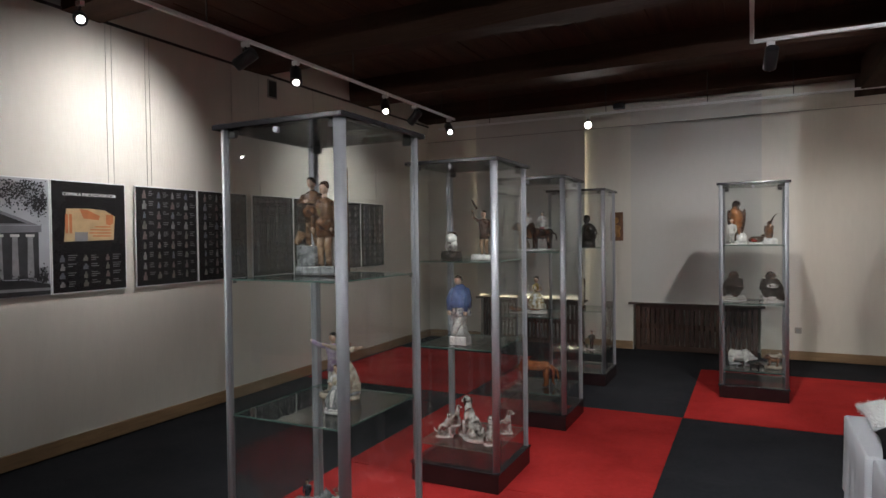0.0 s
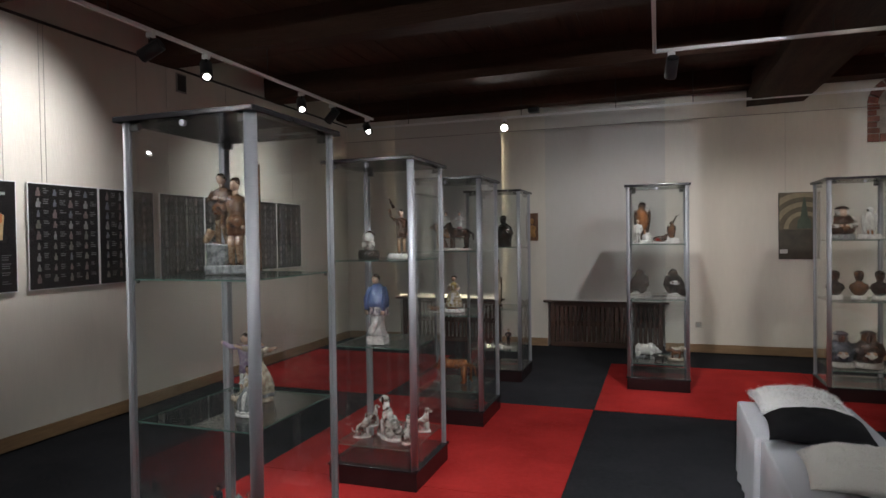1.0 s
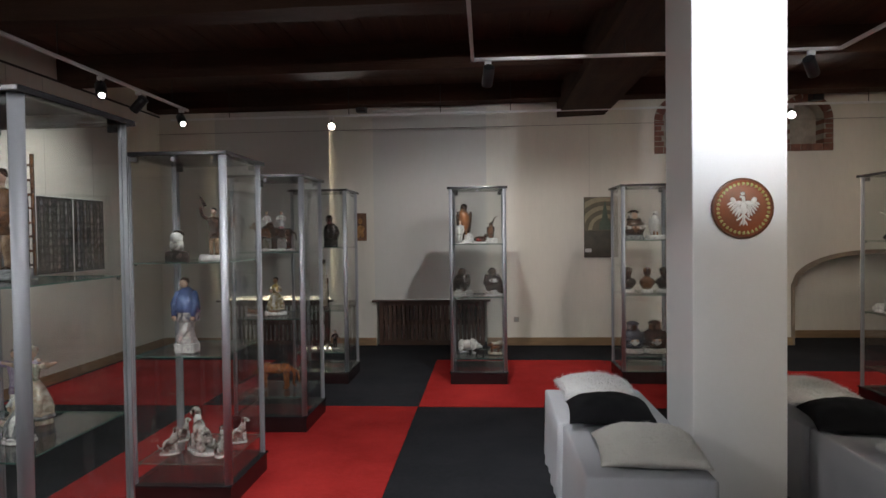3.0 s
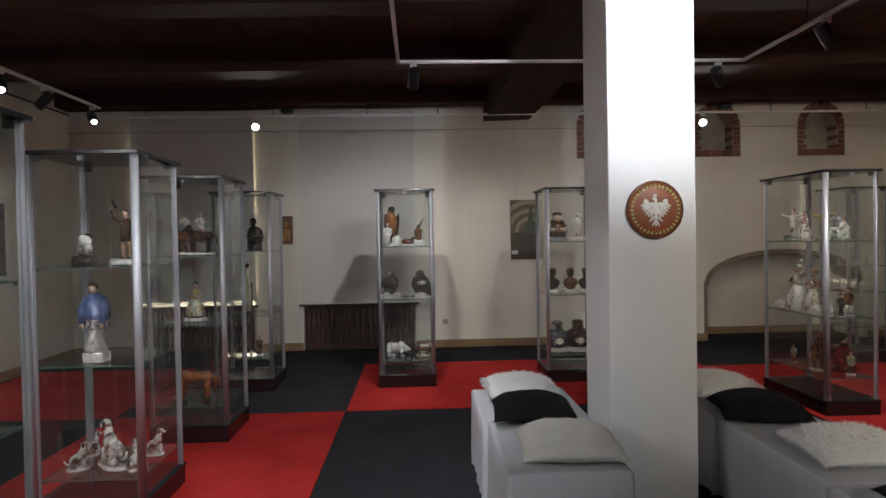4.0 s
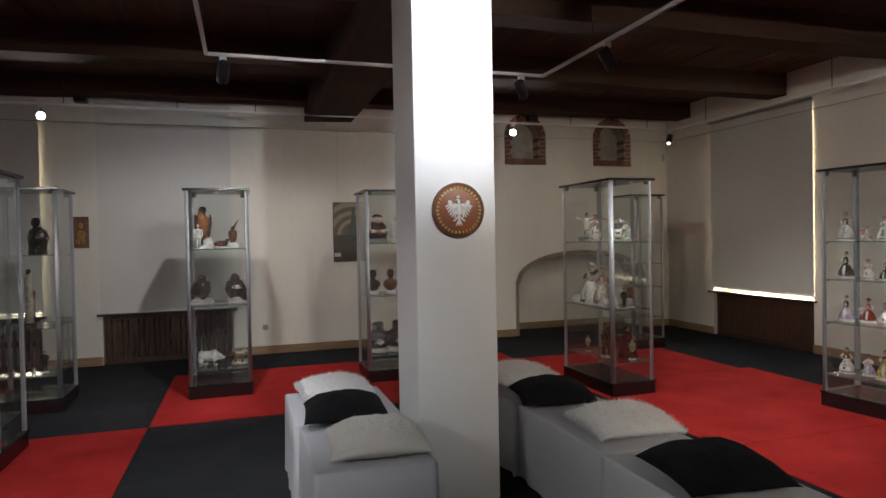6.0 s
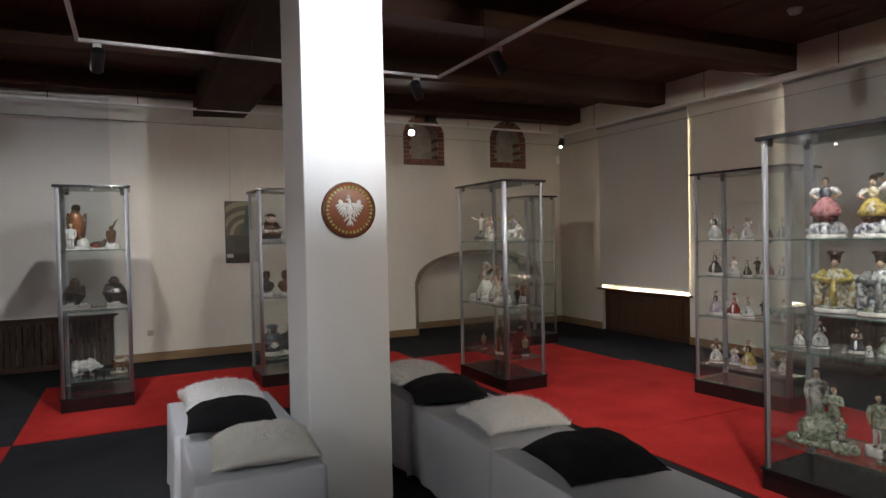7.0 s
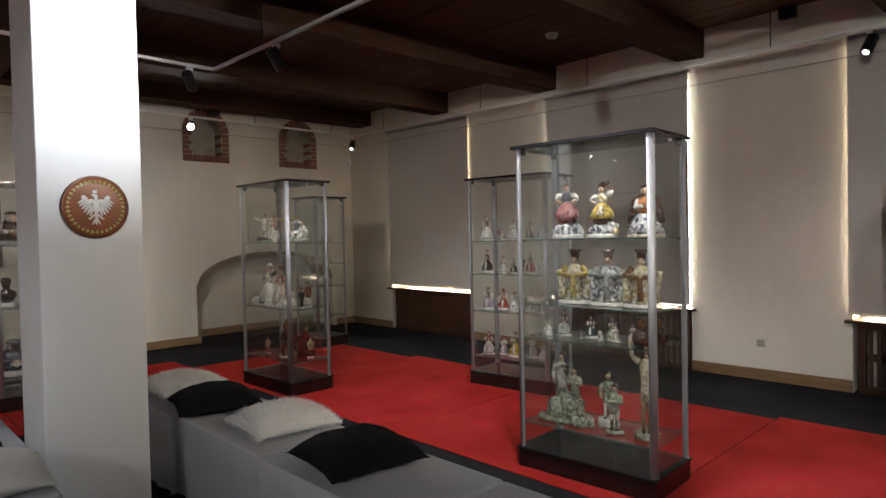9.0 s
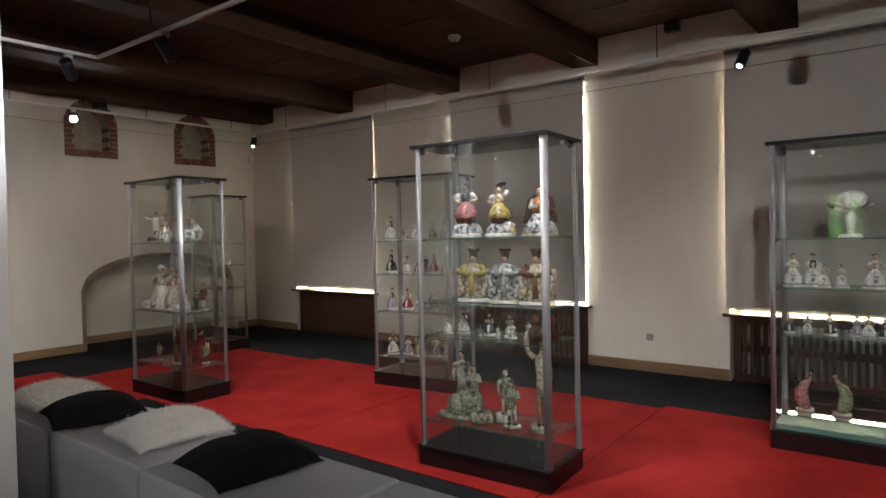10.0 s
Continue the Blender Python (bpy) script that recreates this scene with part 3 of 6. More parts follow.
    for i in range(k):
        u = a + 0.1 + (b - a - 0.2) * i / max(1, k - 1)
        part("rib", wbox(m, u - 0.03, u + 0.03, -0.30, -0.14, 0.08, 0.56, 0.02), RAD_METAL, r)
    for z in (0.12, 0.50):
        part("pipe", wbox(m, a + 0.1, b - 0.1, -0.235, -0.205, z, z + 0.03, 0.01), RAD_METAL, r)
    part("foot", wbox(m, a + 0.2, a + 0.26, -0.25, -0.19, 0.0, 0.079), RAD_METAL, r)


MN, ME, MW = oriented("x", NORTH, -1), oriented("y", EAST, -1), oriented("y", WEST, 1)
window_bay(1, ME, 6.71, 8.40, DAY, over=0.019, gap=0.016, slat_share=0.42)
window_bay(2, ME, 3.57, 5.33, DAY_BRIGHT, over=0.004, lift=0.0, slat_share=0.42)
window_bay(3, ME, 0.35, 2.14, DAY, over=0.026, gap=0.03)
window_bay(4, MN, -2.45, -0.90, DAY_SOFT, over=0.03, gap=0.035, top=3.2)
window_bay(5, MN, -0.25, 1.27, DAY_DIM, sill=0.635, over=0.012, gap=0.035, top=3.2, lift=-0.043, slat_share=0.36)

# the garden window of the west wall
GREEN = glow("garden_backdrop", (0.45, 1.0, 0.35), 2.2)
_t = GREEN.node_tree
_n, _r = _t.nodes.new("ShaderNodeTexNoise"), _t.nodes.new("ShaderNodeValToRGB")
_n.inputs["Scale"].default_value = 9.0
_r.color_ramp.elements[0].position, _r.color_ramp.elements[1].position = 0.38, 0.62
_r.color_ramp.elements[0].color, _r.color_ramp.elements[1].color = (0.06, 0.26, 0.04, 1), (0.50, 1.0, 0.32, 1)
_t.links.new(_n.outputs["Fac"], _r.inputs[0])
_t.links.new(_r.outputs[0], _t.nodes["Emission"].inputs[0])
w6 = thing("window_6", "white framed window looking onto green trees", "window", kind="structure")
single("backdrop", wbox(MW, 1.4, 2.35, -0.50, -0.48, 1.0, 2.35), GREEN, "plain green garden distance outside the window", "backdrop", kind="structure")
for a, b, z0, z1 in ((1.55, 1.60, 1.15, 2.1), (2.15, 2.20, 1.15, 2.1), (1.835, 1.915, 1.201, 2.049), (1.601, 2.149, 1.15, 1.20), (1.601, 2.149, 2.05, 2.1), (1.601, 1.834, 1.58, 1.65), (1.916, 2.149, 1.58, 1.65)):
    part("window_frame", wbox(MW, a, b, -0.10, -0.05, z0, z1, 0.004), PILLAR, w6)
part("pane", wbox(MW, 1.601, 2.149, -0.072, -0.068, 1.201, 2.049), GLASS, w6)

# ---------------------------------------------------------------- arch niche and brick niches of the north wall
ARCH0, ARCH1, SPRING, RISE = 5.28, 7.56, 0.80, 0.46
mid, half = (ARCH0 + ARCH1) / 2, (ARCH1 - ARCH0) / 2


def arch_z(u):
    k = abs(u - mid) / half
    return SPRING + RISE * math.sqrt(max(0.0, 1 - min(k, 1) ** 2.2))


bm = bmesh.new()
N = 32
front, back = [], []
for i in range(N + 1):
    u = ARCH0 + (ARCH1 - ARCH0) * i / N
    z = arch_z(u)
    front.append((bm.verts.new((u, NORTH, z)), bm.verts.new((u, NORTH, 1.29))))
    back.append((bm.verts.new((u, NORTH + 0.60, z)), bm.verts.new((u, NORTH + 0.60, 1.29))))
for i in range(N):
    bm.faces.new((front[i][0], front[i + 1][0], front[i + 1][1], front[i][1]))
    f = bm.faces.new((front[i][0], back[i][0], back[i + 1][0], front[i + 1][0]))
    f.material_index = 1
bm2 = bmesh.new()
prev = None
for i in range(41):
    u = ARCH0 + (ARCH1 - ARCH0) * i / 40
    z = arch_z(u)
    cur = [bm2.verts.new((mid + (u - mid) * k, NORTH - 0.005, SPRING + (z - SPRING) * k - (0.03 if k < 1 else 0))) for k in (1.0, 0.945)]
    if prev:
        bm2.faces.new((prev[0], cur[0], cur[1], prev[1]))
    prev = cur
# brown colour of the arch's underside, left jamb and front edge
ARCH_EDGE = mat("brown_arch_plaster", (0.24, 0.185, 0.14), 0.85, vary=0.35, scale=5, bump=0.3, fine=0.4)
single("arch_spandrel", bm, [WALL, ARCH_EDGE], "cream plaster above a low arched niche with a brown edge", "wall", kind="structure")
single("arch_trim", bm2, ARCH_EDGE, "brown edge of the arched niche", "trim", kind="structure")
single("arch_back", box((ARCH0 + 0.001, NORTH + 0.601, 0.0), (ARCH1 - 0.021, NORTH + 0.64, 1.289)), WALL, "cream plaster back of the arched niche", "wall", kind="structure")
single("arch_jamb", box((ARCH0 + 0.001, NORTH - 0.012, 0.0), (ARCH0 + 0.05, NORTH + 0.599, SPRING + 0.02), 0.01), ARCH_EDGE, "brown jamb of the arched niche", "wall", kind="structure")
single("arch_jamb", box((ARCH1 - 0.02, NORTH + 0.452, 0.0), (ARCH1 + 0.05, NORTH + 0.64, 1.289)), WALL, "cream plaster side of the arched niche", "wall", kind="structure")
single("baseboard", box((ARCH0 + 0.052, NORTH + 0.577, 0.002), (ARCH1 - 0.022, NORTH + 0.599, 0.11), 0.006), OAK, "light oak skirting board inside the arched niche", "baseboard", kind="structure")

rng = random.Random(11)
for a, b in NICHES:
    nz0, nz1, jw = 2.56, 3.32, 0.12
    n = thing("brick_niche", "small round-arched niche framed with exposed red bricks", "niche", group="brick niches", kind="structure")
    c, r = (a + b) / 2, (b - a) / 2
    spring = nz1 - r
    # plaster that closes the corners above the arch, and the mortar body behind the bricks
    bm = bmesh.new()
    prev = None
    for i in range(21):
        t = math.pi * i / 20
        u, z = c - r * math.cos(t), spring + r * math.sin(t)
        cur = (bm.verts.new((u, NORTH, z)), bm.verts.new((u, NORTH, nz1 + 0.001)))
        if prev:
            bm.faces.new((prev[0], cur[0], cur[1], prev[1]))
        prev = cur
    part("corner_plaster", bm, WALL, n)
    bm = bmesh.new()
    ri = r - jw
    outer = [(a, nz0), (a, spring)] + [(c - r * math.cos(math.pi * i / 20), spring + r * math.sin(math.pi * i / 20)) for i in range(1, 20)] + [(b, spring), (b, nz0)]
    inner = [(a + jw, nz0 + 0.1), (a + jw, spring)] + [(c - ri * math.cos(math.pi * i / 20), spring + ri * math.sin(math.pi * i / 20)) for i in range(1, 20)] + [(b - jw, spring), (b - jw, nz0 + 0.1)]
    vo = [bm.verts.new((u, NORTH + 0.012, z)) for u, z in outer]
    vi = [bm.verts.new((u, NORTH + 0.012, z)) for u, z in inner]
    vb = [bm.verts.new((u, NORTH + 0.2, z)) for u, z in inner]
    m_ = len(vo)
    for i in range(m_):
        j = (i + 1) % m_
        bm.faces.new((vo[i], vo[j], vi[j], vi[i]))
        bm.faces.new((vi[i], vi[j], vb[j], vb[i]))
    part("mortar_bed", bm, MORTAR, n)
    bm = bmesh.new()
    bm.faces.new([bm.verts.new((u, NORTH + 0.2, z)) for u, z in inner])
    add_box(bm, (a, NORTH + 0.21, nz0), (b, NORTH + 0.22, nz1))
    part("back", bm, NICHE_BACK, n, "grey plastered back darkened to look shaded in the recess")

    def brick(u0, u1, z0, z1, turn=0.0, about=None, deep=0.2):
        e = rng.uniform(-0.004, 0.006)
        bm = box((u0 + 0.005, NORTH - 0.002 - e, z0 + 0.005), (u1 - 0.005, NORTH + deep, z1 - 0.005), 0.006)
        if about:
            bmesh.ops.rotate(bm, verts=bm.verts, cent=about, matrix=Matrix.Rotation(turn, 3, 'Y'))
        part("brick", bm, BRICK, n)

    rows_n = 5
    for i in range(rows_n):
        h = (spring - nz0 - 0.1) / rows_n
        z = nz0 + 0.1 + h * i
        d = 0.03 if i % 2 else 0.0
        brick(a, a + jw - d + 0.012, z, z + h)
        brick(b - jw + d - 0.012, b, z, z + h)
    for i in range(5):
        w_ = (b - a) / 5
        brick(a + w_ * i, a + w_ * (i + 1), nz0, nz0 + 0.1)
    k = 9
    for i in range(k):
        t = math.pi * (i + 0.5) / k - math.pi / 2
        s_ = math.pi * (r - jw / 2) / k
        brick(c - s_ / 2, c + s_ / 2, spring + ri, spring + r, t, (c, NORTH, spring))

# ---------------------------------------------------------------- posters of the west wall
POSTER = mat("glossy_black_print", (0.016, 0.015, 0.016), 0.22, vary=0.2, scale=5, fine=0.2)
POSTER_EDGE = mat("white_board_edge", (0.75, 0.75, 0.74), 0.6)
INK = mat("white_ink", (0.55, 0.54, 0.52), 0.5)
INK_GREY = mat("pale_grey_ink", (0.13, 0.13, 0.13), 0.5)
TAN = mat("tan_print", (0.50, 0.36, 0.20), 0.4, vary=0.3, scale=14, fine=0.4)
ORANGE = mat("orange_print", (0.46, 0.15, 0.05), 0.4, vary=0.3, scale=14, fine=0.4)
SKY_PRINT = mat("pale_sky_print", (0.42, 0.43, 0.46), 0.3, vary=0.15, scale=5)
LEAF_PRINT = mat("dark_foliage_print", (0.03, 0.03, 0.032), 0.35, vary=0.4, scale=30, fine=0.5)
STONE_PRINT = mat("grey_building_print", (0.22, 0.22, 0.24), 0.35, vary=0.3, scale=12, fine=0.4)
SHADE_PRINT = mat("dark_grey_print", (0.055, 0.055, 0.06), 0.35, vary=0.4, scale=14, fine=0.4)
COLUMN_PRINT = mat("pale_grey_print", (0.30, 0.30, 0.31), 0.35, vary=0.35, scale=18, fine=0.4)
FIG_PRINTS = [mat("figurine_print_%s" % n, c, 0.4, vary=0.5, scale=40, fine=0.5) for n, c in
              (("white", (0.20, 0.195, 0.19)), ("rose", (0.14, 0.10, 0.095)), ("olive", (0.13, 0.125, 0.105)), ("blue", (0.10, 0.107, 0.125)))]
PO, PZ0, PZ1 = 0.030, 1.155, 1.975


def flat(m, verts, o, material, parent, name, label=""):
    """A thin printed shape on a wall board: (along, up) corners at a depth o."""
    bm = bmesh.new()
    bm.faces.new([bm.verts.new(m @ Vector((u, o, z))) for u, z in verts])
    return part(name, bm, material, parent, label)


def rect(u0, u1, z0, z1):
    return [(u0, z0), (u1, z0), (u1, z1), (u0, z1)]


def poster(u0, u1, label):
    p = thing("poster", label, "poster", group="posters on the wall")
    part("board", wbox(MW, u0, u1, PO - 0.012, PO, PZ0, PZ1, 0.002), POSTER_EDGE, p, "white foam board")
    pr = part("print", wbox(MW, u0 + 0.008, u1 - 0.008, PO, PO + 0.001, PZ0 + 0.008, PZ1 - 0.008), POSTER, p, "glossy black print")
    for u in (u0 + 0.15, u1 - 0.15):
        part("spacer", wbox(MW, u - 0.02, u + 0.02, 0.0005, PO - 0.0125, PZ1 - 0.08, PZ1 - 0.04), PLASTIC_GREY, p)
    return pr


def catalogue_rows(p, u0, u1, z0, z1, columns, rows_, seed):
    """Small figurine pictures with bars of unreadable text beside them."""
    r = random.Random(seed)
    white, pics = bmesh.new(), [bmesh.new() for _ in FIG_PRINTS]

    def q(bm, a, b, c, d, o):
        bm.faces.new([bm.verts.new(MW @ Vector((u, o, z))) for u, z in rect(a, b, c, d)])
    cw, rh = (u1 - u0) / columns, (z1 - z0) / rows_
    for i in range(columns):
        for j in range(rows_):
            cu, cz = u0 + cw * (i + 0.25), z0 + rh * (j + 0.5)
            h = rh * r.uniform(0.6, 0.86) / 2
            wd = r.uniform(0.014, 0.024)
            bm = r.choice(pics)
            pts = [(-0.9, -1), (0.9, -1), (0.75, -0.55), (r.uniform(0.8, 1.1), 0.0), (0.45, 0.35), (0.4, 0.9), (0.0, 1.0), (-0.4, 0.85), (-0.45, 0.35), (-r.uniform(0.7, 1.1), -0.1)]
            bm.faces.new([bm.verts.new(MW @ Vector((cu + a * wd, PO + 0.002, cz + b * h))) for a, b in pts])
            for k in range(r.randint(2, 3)):
                z = cz + h * 0.7 - k * 0.016
                q(white, cu + 0.042, cu + 0.042 + cw * r.uniform(0.2, 0.42), z, z + 0.005, PO + 0.002)
    tagged(part("caption_print", white, INK_GREY, p), kind="stuff")
    for bm, m_ in zip(pics, FIG_PRINTS):
        tagged(part("picture_print", bm, m_, p), kind="stuff")


# black and white photograph of a columned house under trees
ph = poster(2.86, 3.582, "black and white photograph of a columned house under trees")
flat(MW, rect(2.868, 3.574, 1.163, 1.967), PO + 0.002, SKY_PRINT, ph, "sky")
flat(MW, rect(2.90, 3.50, 1.28, 1.60), PO + 0.003, SHADE_PRINT, ph, "porch_shade")
flat(MW, [(2.868, 1.585), (3.52, 1.60), (3.52, 1.645), (2.868, 1.64)], PO + 0.0036, STONE_PRINT, ph, "entablature")
flat(MW, [(2.98, 1.643), (3.50, 1.648), (3.25, 1.745)], PO + 0.0036, STONE_PRINT, ph, "pediment")
flat(MW, [(3.08, 1.655), (3.42, 1.658), (3.25, 1.722)], PO + 0.0042, LEAF_PRINT, ph, "tympanum")
for u in (2.92, 3.02, 3.12, 3.22, 3.32, 3.42):
    flat(MW, [(u, 1.285), (u + 0.046, 1.285), (u + 0.040, 1.565), (u + 0.006, 1.565)], PO + 0.0042, COLUMN_PRINT, ph, "column")
    flat(MW, rect(u - 0.006, u + 0.052, 1.566, 1.584), PO + 0.0042, INK, ph, "capital")
flat(MW, [(2.868, 1.163), (3.574, 1.163), (3.574, 1.235), (3.4, 1.27), (3.1, 1.285), (2.868, 1.29)], PO + 0.0046, LEAF_PRINT, ph, "ground")
flat(MW, [(2.868, 1.205), (3.574, 1.19), (3.574, 1.21), (2.868, 1.225)], PO + 0.0050, COLUMN_PRINT, ph, "path")
r = random.Random(3)
bm = bmesh.new()
for i in range(2600):
    # boughs hang from the top, shrubs stand along the ground
    if i % 5:
        bough = r.choice(((2.95, 1.93, 0.16, 0.08), (3.12, 1.90, 0.14, 0.07), (3.30, 1.87, 0.13, 0.07), (3.42, 1.92, 0.12, 0.06), (3.50, 1.80, 0.07, 0.06), (3.05, 1.78, 0.12, 0.05)))
        u, z = r.gauss(bough[0], bough[2] * 0.6), r.gauss(bough[1], bough[3] * 0.7)
    else:
        u, z = r.choice((r.gauss(3.53, 0.025), r.gauss(2.90, 0.03), r.uniform(2.9, 3.55))), 1.25 + abs(r.gauss(0, 0.05))
    if not (2.885 < u < 3.558 and 1.18 < z < 1.952):
        continue
    s = r.uniform(0.003, 0.011)
    k = r.uniform(0, 6)
    bm.faces.new([bm.verts.new(MW @ Vector((u + s * r.uniform(0.4, 1) * math.cos(k + 2 * math.pi * j / 6), PO + 0.0055 + i * 1e-6, z + s * r.uniform(0.4, 1) * math.sin(k + 2 * math.pi * j / 6)))) for j in range(6)])
tagged(part("foliage", bm, LEAF_PRINT, ph), kind="stuff")

# title poster
tp = poster(3.588, 4.18, "black exhibition poster with a white title and plaque picture")
curve = bpy.data.curves.new("title", "FONT")
curve.body = "CHWA\u0141A PACYKOWIANOM"
curve.align_x = 'CENTER'
curve.size = 0.0325
curve.offset = 0.0007
curve.extrude = 0.0005
curve.materials.append(INK)
t_ob = new("title", curve)
t_ob.matrix_world = pose(WEST + PO + 0.003, 3.885, 1.865, 90, 0, 90)
t_ob.parent = tp
flat(MW, [(3.68, 1.53), (4.07, 1.54), (4.085, 1.72), (4.0, 1.765), (3.86, 1.775), (3.70, 1.77)], PO + 0.002, TAN, tp, "plaque_picture")
flat(MW, [(3.83, 1.70), (3.95, 1.69), (3.96, 1.72), (3.86, 1.765), (3.80, 1.77)], PO + 0.003, ORANGE, tp, "eagle_patch")
flat(MW, [(4.01, 1.66), (4.04, 1.65), (4.07, 1.67), (4.07, 1.73), (4.01, 1.735)], PO + 0.003, ORANGE, tp, "shield_patch")
for u in (3.69, 3.72):
    flat(MW, rect(u, u + 0.022, 1.59, 1.73), PO + 0.003, ORANGE, tp, "kiln_patch")
flat(MW, rect(3.76, 3.86, 1.532, 1.60), PO + 0.003, STONE_PRINT, tp, "factory_patch")
for z, u in ((1.635, 3.92), (1.612, 3.88), (1.589, 3.87), (1.566, 3.90)):
    flat(MW, rect(u, 4.05, z, z + 0.009), PO + 0.003, ORANGE, tp, "inscription_bar")
catalogue_rows(tp, 3.62, 4.15, 1.19, 1.44, 3, 4, 1)
for i, (a, b) in enumerate(((4.265, 4.893), (4.899, 5.51), (5.58, 6.2), (6.206, 6.84), (6.93, 7.5), (7.506, 8.06))):
    p = poster(a, b, "black catalogue poster with rows of small figurine pictures")
    catalogue_rows(p, a + 0.05, b - 0.02, 1.20, 1.95, 4, 9, 20 + i)

# picture rail and wires of the west wall
single("picture_rail", box((WEST + 0.001, SOUTH, 3.205), (WEST + 0.02, NORTH - 0.01, 3.225), 0.003), CABLE, "dark thin picture rail high on the wall", "picture rail", kind="structure")
for u in (3.0, 4.05, 4.10, 4.40, 4.44, 5.35, 5.72, 6.6, 7.1, 7.9):
    bm = bmesh.new()
    rod(bm, (WEST + 0.016, u, 1.976), (WEST + 0.012, u, 3.206), 0.0022, 5)
    single("hanging_wire", bm, WIRE, "thin steel wire holding a poster on the wall", "wire", group="hanging wires")
# thin dark rods stand in for the tracks' shadow lines along two walls
SHADOW_LINE = mat("track_shadow_dark", (0.22, 0.20, 0.18), 0.6)
bm = bmesh.new()
rod(bm, (WEST + 0.002, NORTH - 0.062, 2.965), (EAST - 0.002, NORTH - 0.062, 2.965), 0.0035, 6)
single("track_shadow_line", bm, SHADOW_LINE, "thin dark rod standing in for a shadow line along the wall", "wire", kind="structure")
bm = bmesh.new()
rod(bm, (EAST - 0.062, SOUTH + 0.002, 2.89), (EAST - 0.062, NORTH - 0.002, 2.95), 0.0035, 6)
single("track_shadow_line", bm, SHADOW_LINE, "thin dark rod standing in for a shadow line along the wall", "wire", kind="structure")
vent = thing("wall_vent", "small dark square vent grille high on the wall", "vent", kind="structure")
part("frame", wbox(MW, 5.86, 6.0, 0.0005, 0.012, 2.99, 3.18, 0.003), PLASTIC_GREY, vent)
part("grille", wbox(MW, 5.875, 5.985, 0.0125, 0.016, 3.005, 3.165), PLASTIC_DARK, vent)

# ---------------------------------------------------------------- things on the north and east walls
pic = thing("painting", "dark green canvas of concentric arches round a tower", "painting")
part("canvas", wbox(MN, 2.585, 3.03, 0.004, 0.03, 1.19, 2.0, 0.003), mat("painted_canvas_dark", (0.06, 0.048, 0.032), 0.5, vary=0.5, scale=9, fine=0.5), pic)
ARC1 = mat("painted_cream", (0.29, 0.24, 0.15), 0.6, vary=0.3, scale=12, fine=0.3)
ARC2 = mat("painted_moss", (0.11, 0.092, 0.055), 0.6, vary=0.3, scale=12, fine=0.3)
ARC3 = mat("painted_teal", (0.06, 0.085, 0.055), 0.6, vary=0.3, scale=12, fine=0.3)
cu, cz = 2.86, 1.56
flat(MN, rect(2.59, 3.025, 1.55, 1.995), 0.0305, ARC2, pic, "field")
for i, (r0, r1, m_) in enumerate(((0.40, 0.47, ARC1), (0.28, 0.34, ARC1), (0.17, 0.22, ARC1))):
    bm = bmesh.new()
    prev = None
    for k in range(33):
        a = math.pi * k / 32
        row = []
        for rr in (r0, r1):
            u, z = cu - rr * math.cos(a), cz + rr * math.sin(a) * 0.95
            row.append(bm.verts.new(MN @ Vector((min(max(u, 2.592), 3.023), 0.0315 + i * 0.0005, min(z, 1.993)))))
        if prev:
            bm.faces.new((prev[0], row[0], row[1], prev[1]))
        prev = row
    part("painted_arch", bm, m_, pic)
flat(MN, [(2.78, 1.56), (2.94, 1.56), (2.93, 1.66), (2.90, 1.70), (2.885, 1.82), (2.875, 1.90), (2.86, 1.95), (2.845, 1.90), (2.835, 1.82), (2.82, 1.70), (2.79, 1.66)], 0.0340, ARC3, pic, "painted_tower")
flat(MN, rect(2.595, 2.68, 1.26, 1.31), 0.0308, INK, pic, "label_card")
bm = bmesh.new()
rod(bm, (2.66, NORTH - 0.012, 2.0), (2.66, NORTH - 0.012, 2.98), 0.002, 5)
part("hanging_wire", bm, WIRE, pic)

ic = thing("icon", "small carved gilt and brown icon panel on the wall", "icon")
part("panel", wbox(MN, -0.54, -0.37, 0.002, 0.025, 1.45, 1.83, 0.006), mat("carved_brown_wood", (0.17, 0.075, 0.03), 0.45, vary=0.5, scale=16, bump=0.6, bump_scale=60, fine=0.4), ic)
bm = bmesh.new()
GILT = mat("gilt_relief", (0.42, 0.22, 0.08), 0.35, 0.4, vary=0.4, scale=20)
for u, z, s in ((-0.455, 1.72, 0.032), (-0.455, 1.60, 0.05), (-0.42, 1.62, 0.025), (-0.49, 1.53, 0.03), (-0.43, 1.53, 0.03)):
    add_ball(bm, (u, NORTH - 0.024, z), (s, 0.010, s * 1.3), 0, 10)
part("relief", bm, GILT, ic, "raised gilt relief")


def wall_socket(m, u, z):
    s = thing("wall_socket", "small beige plastic wall socket", "socket", group="wall sockets")
    part("plate", wbox(m, u - 0.036, u + 0.036, 0.0005, 0.012, z - 0.036, z + 0.036, 0.006), SOCKET_PLATE, s)
    part("insert", wbox(m, u - 0.024, u + 0.024, 0.0125, 0.016, z - 0.024, z + 0.024, 0.003), PLASTIC_GREY, s)


wall_socket(MN, 1.67, 0.355)
wall_socket(ME, 2.90, 0.355)

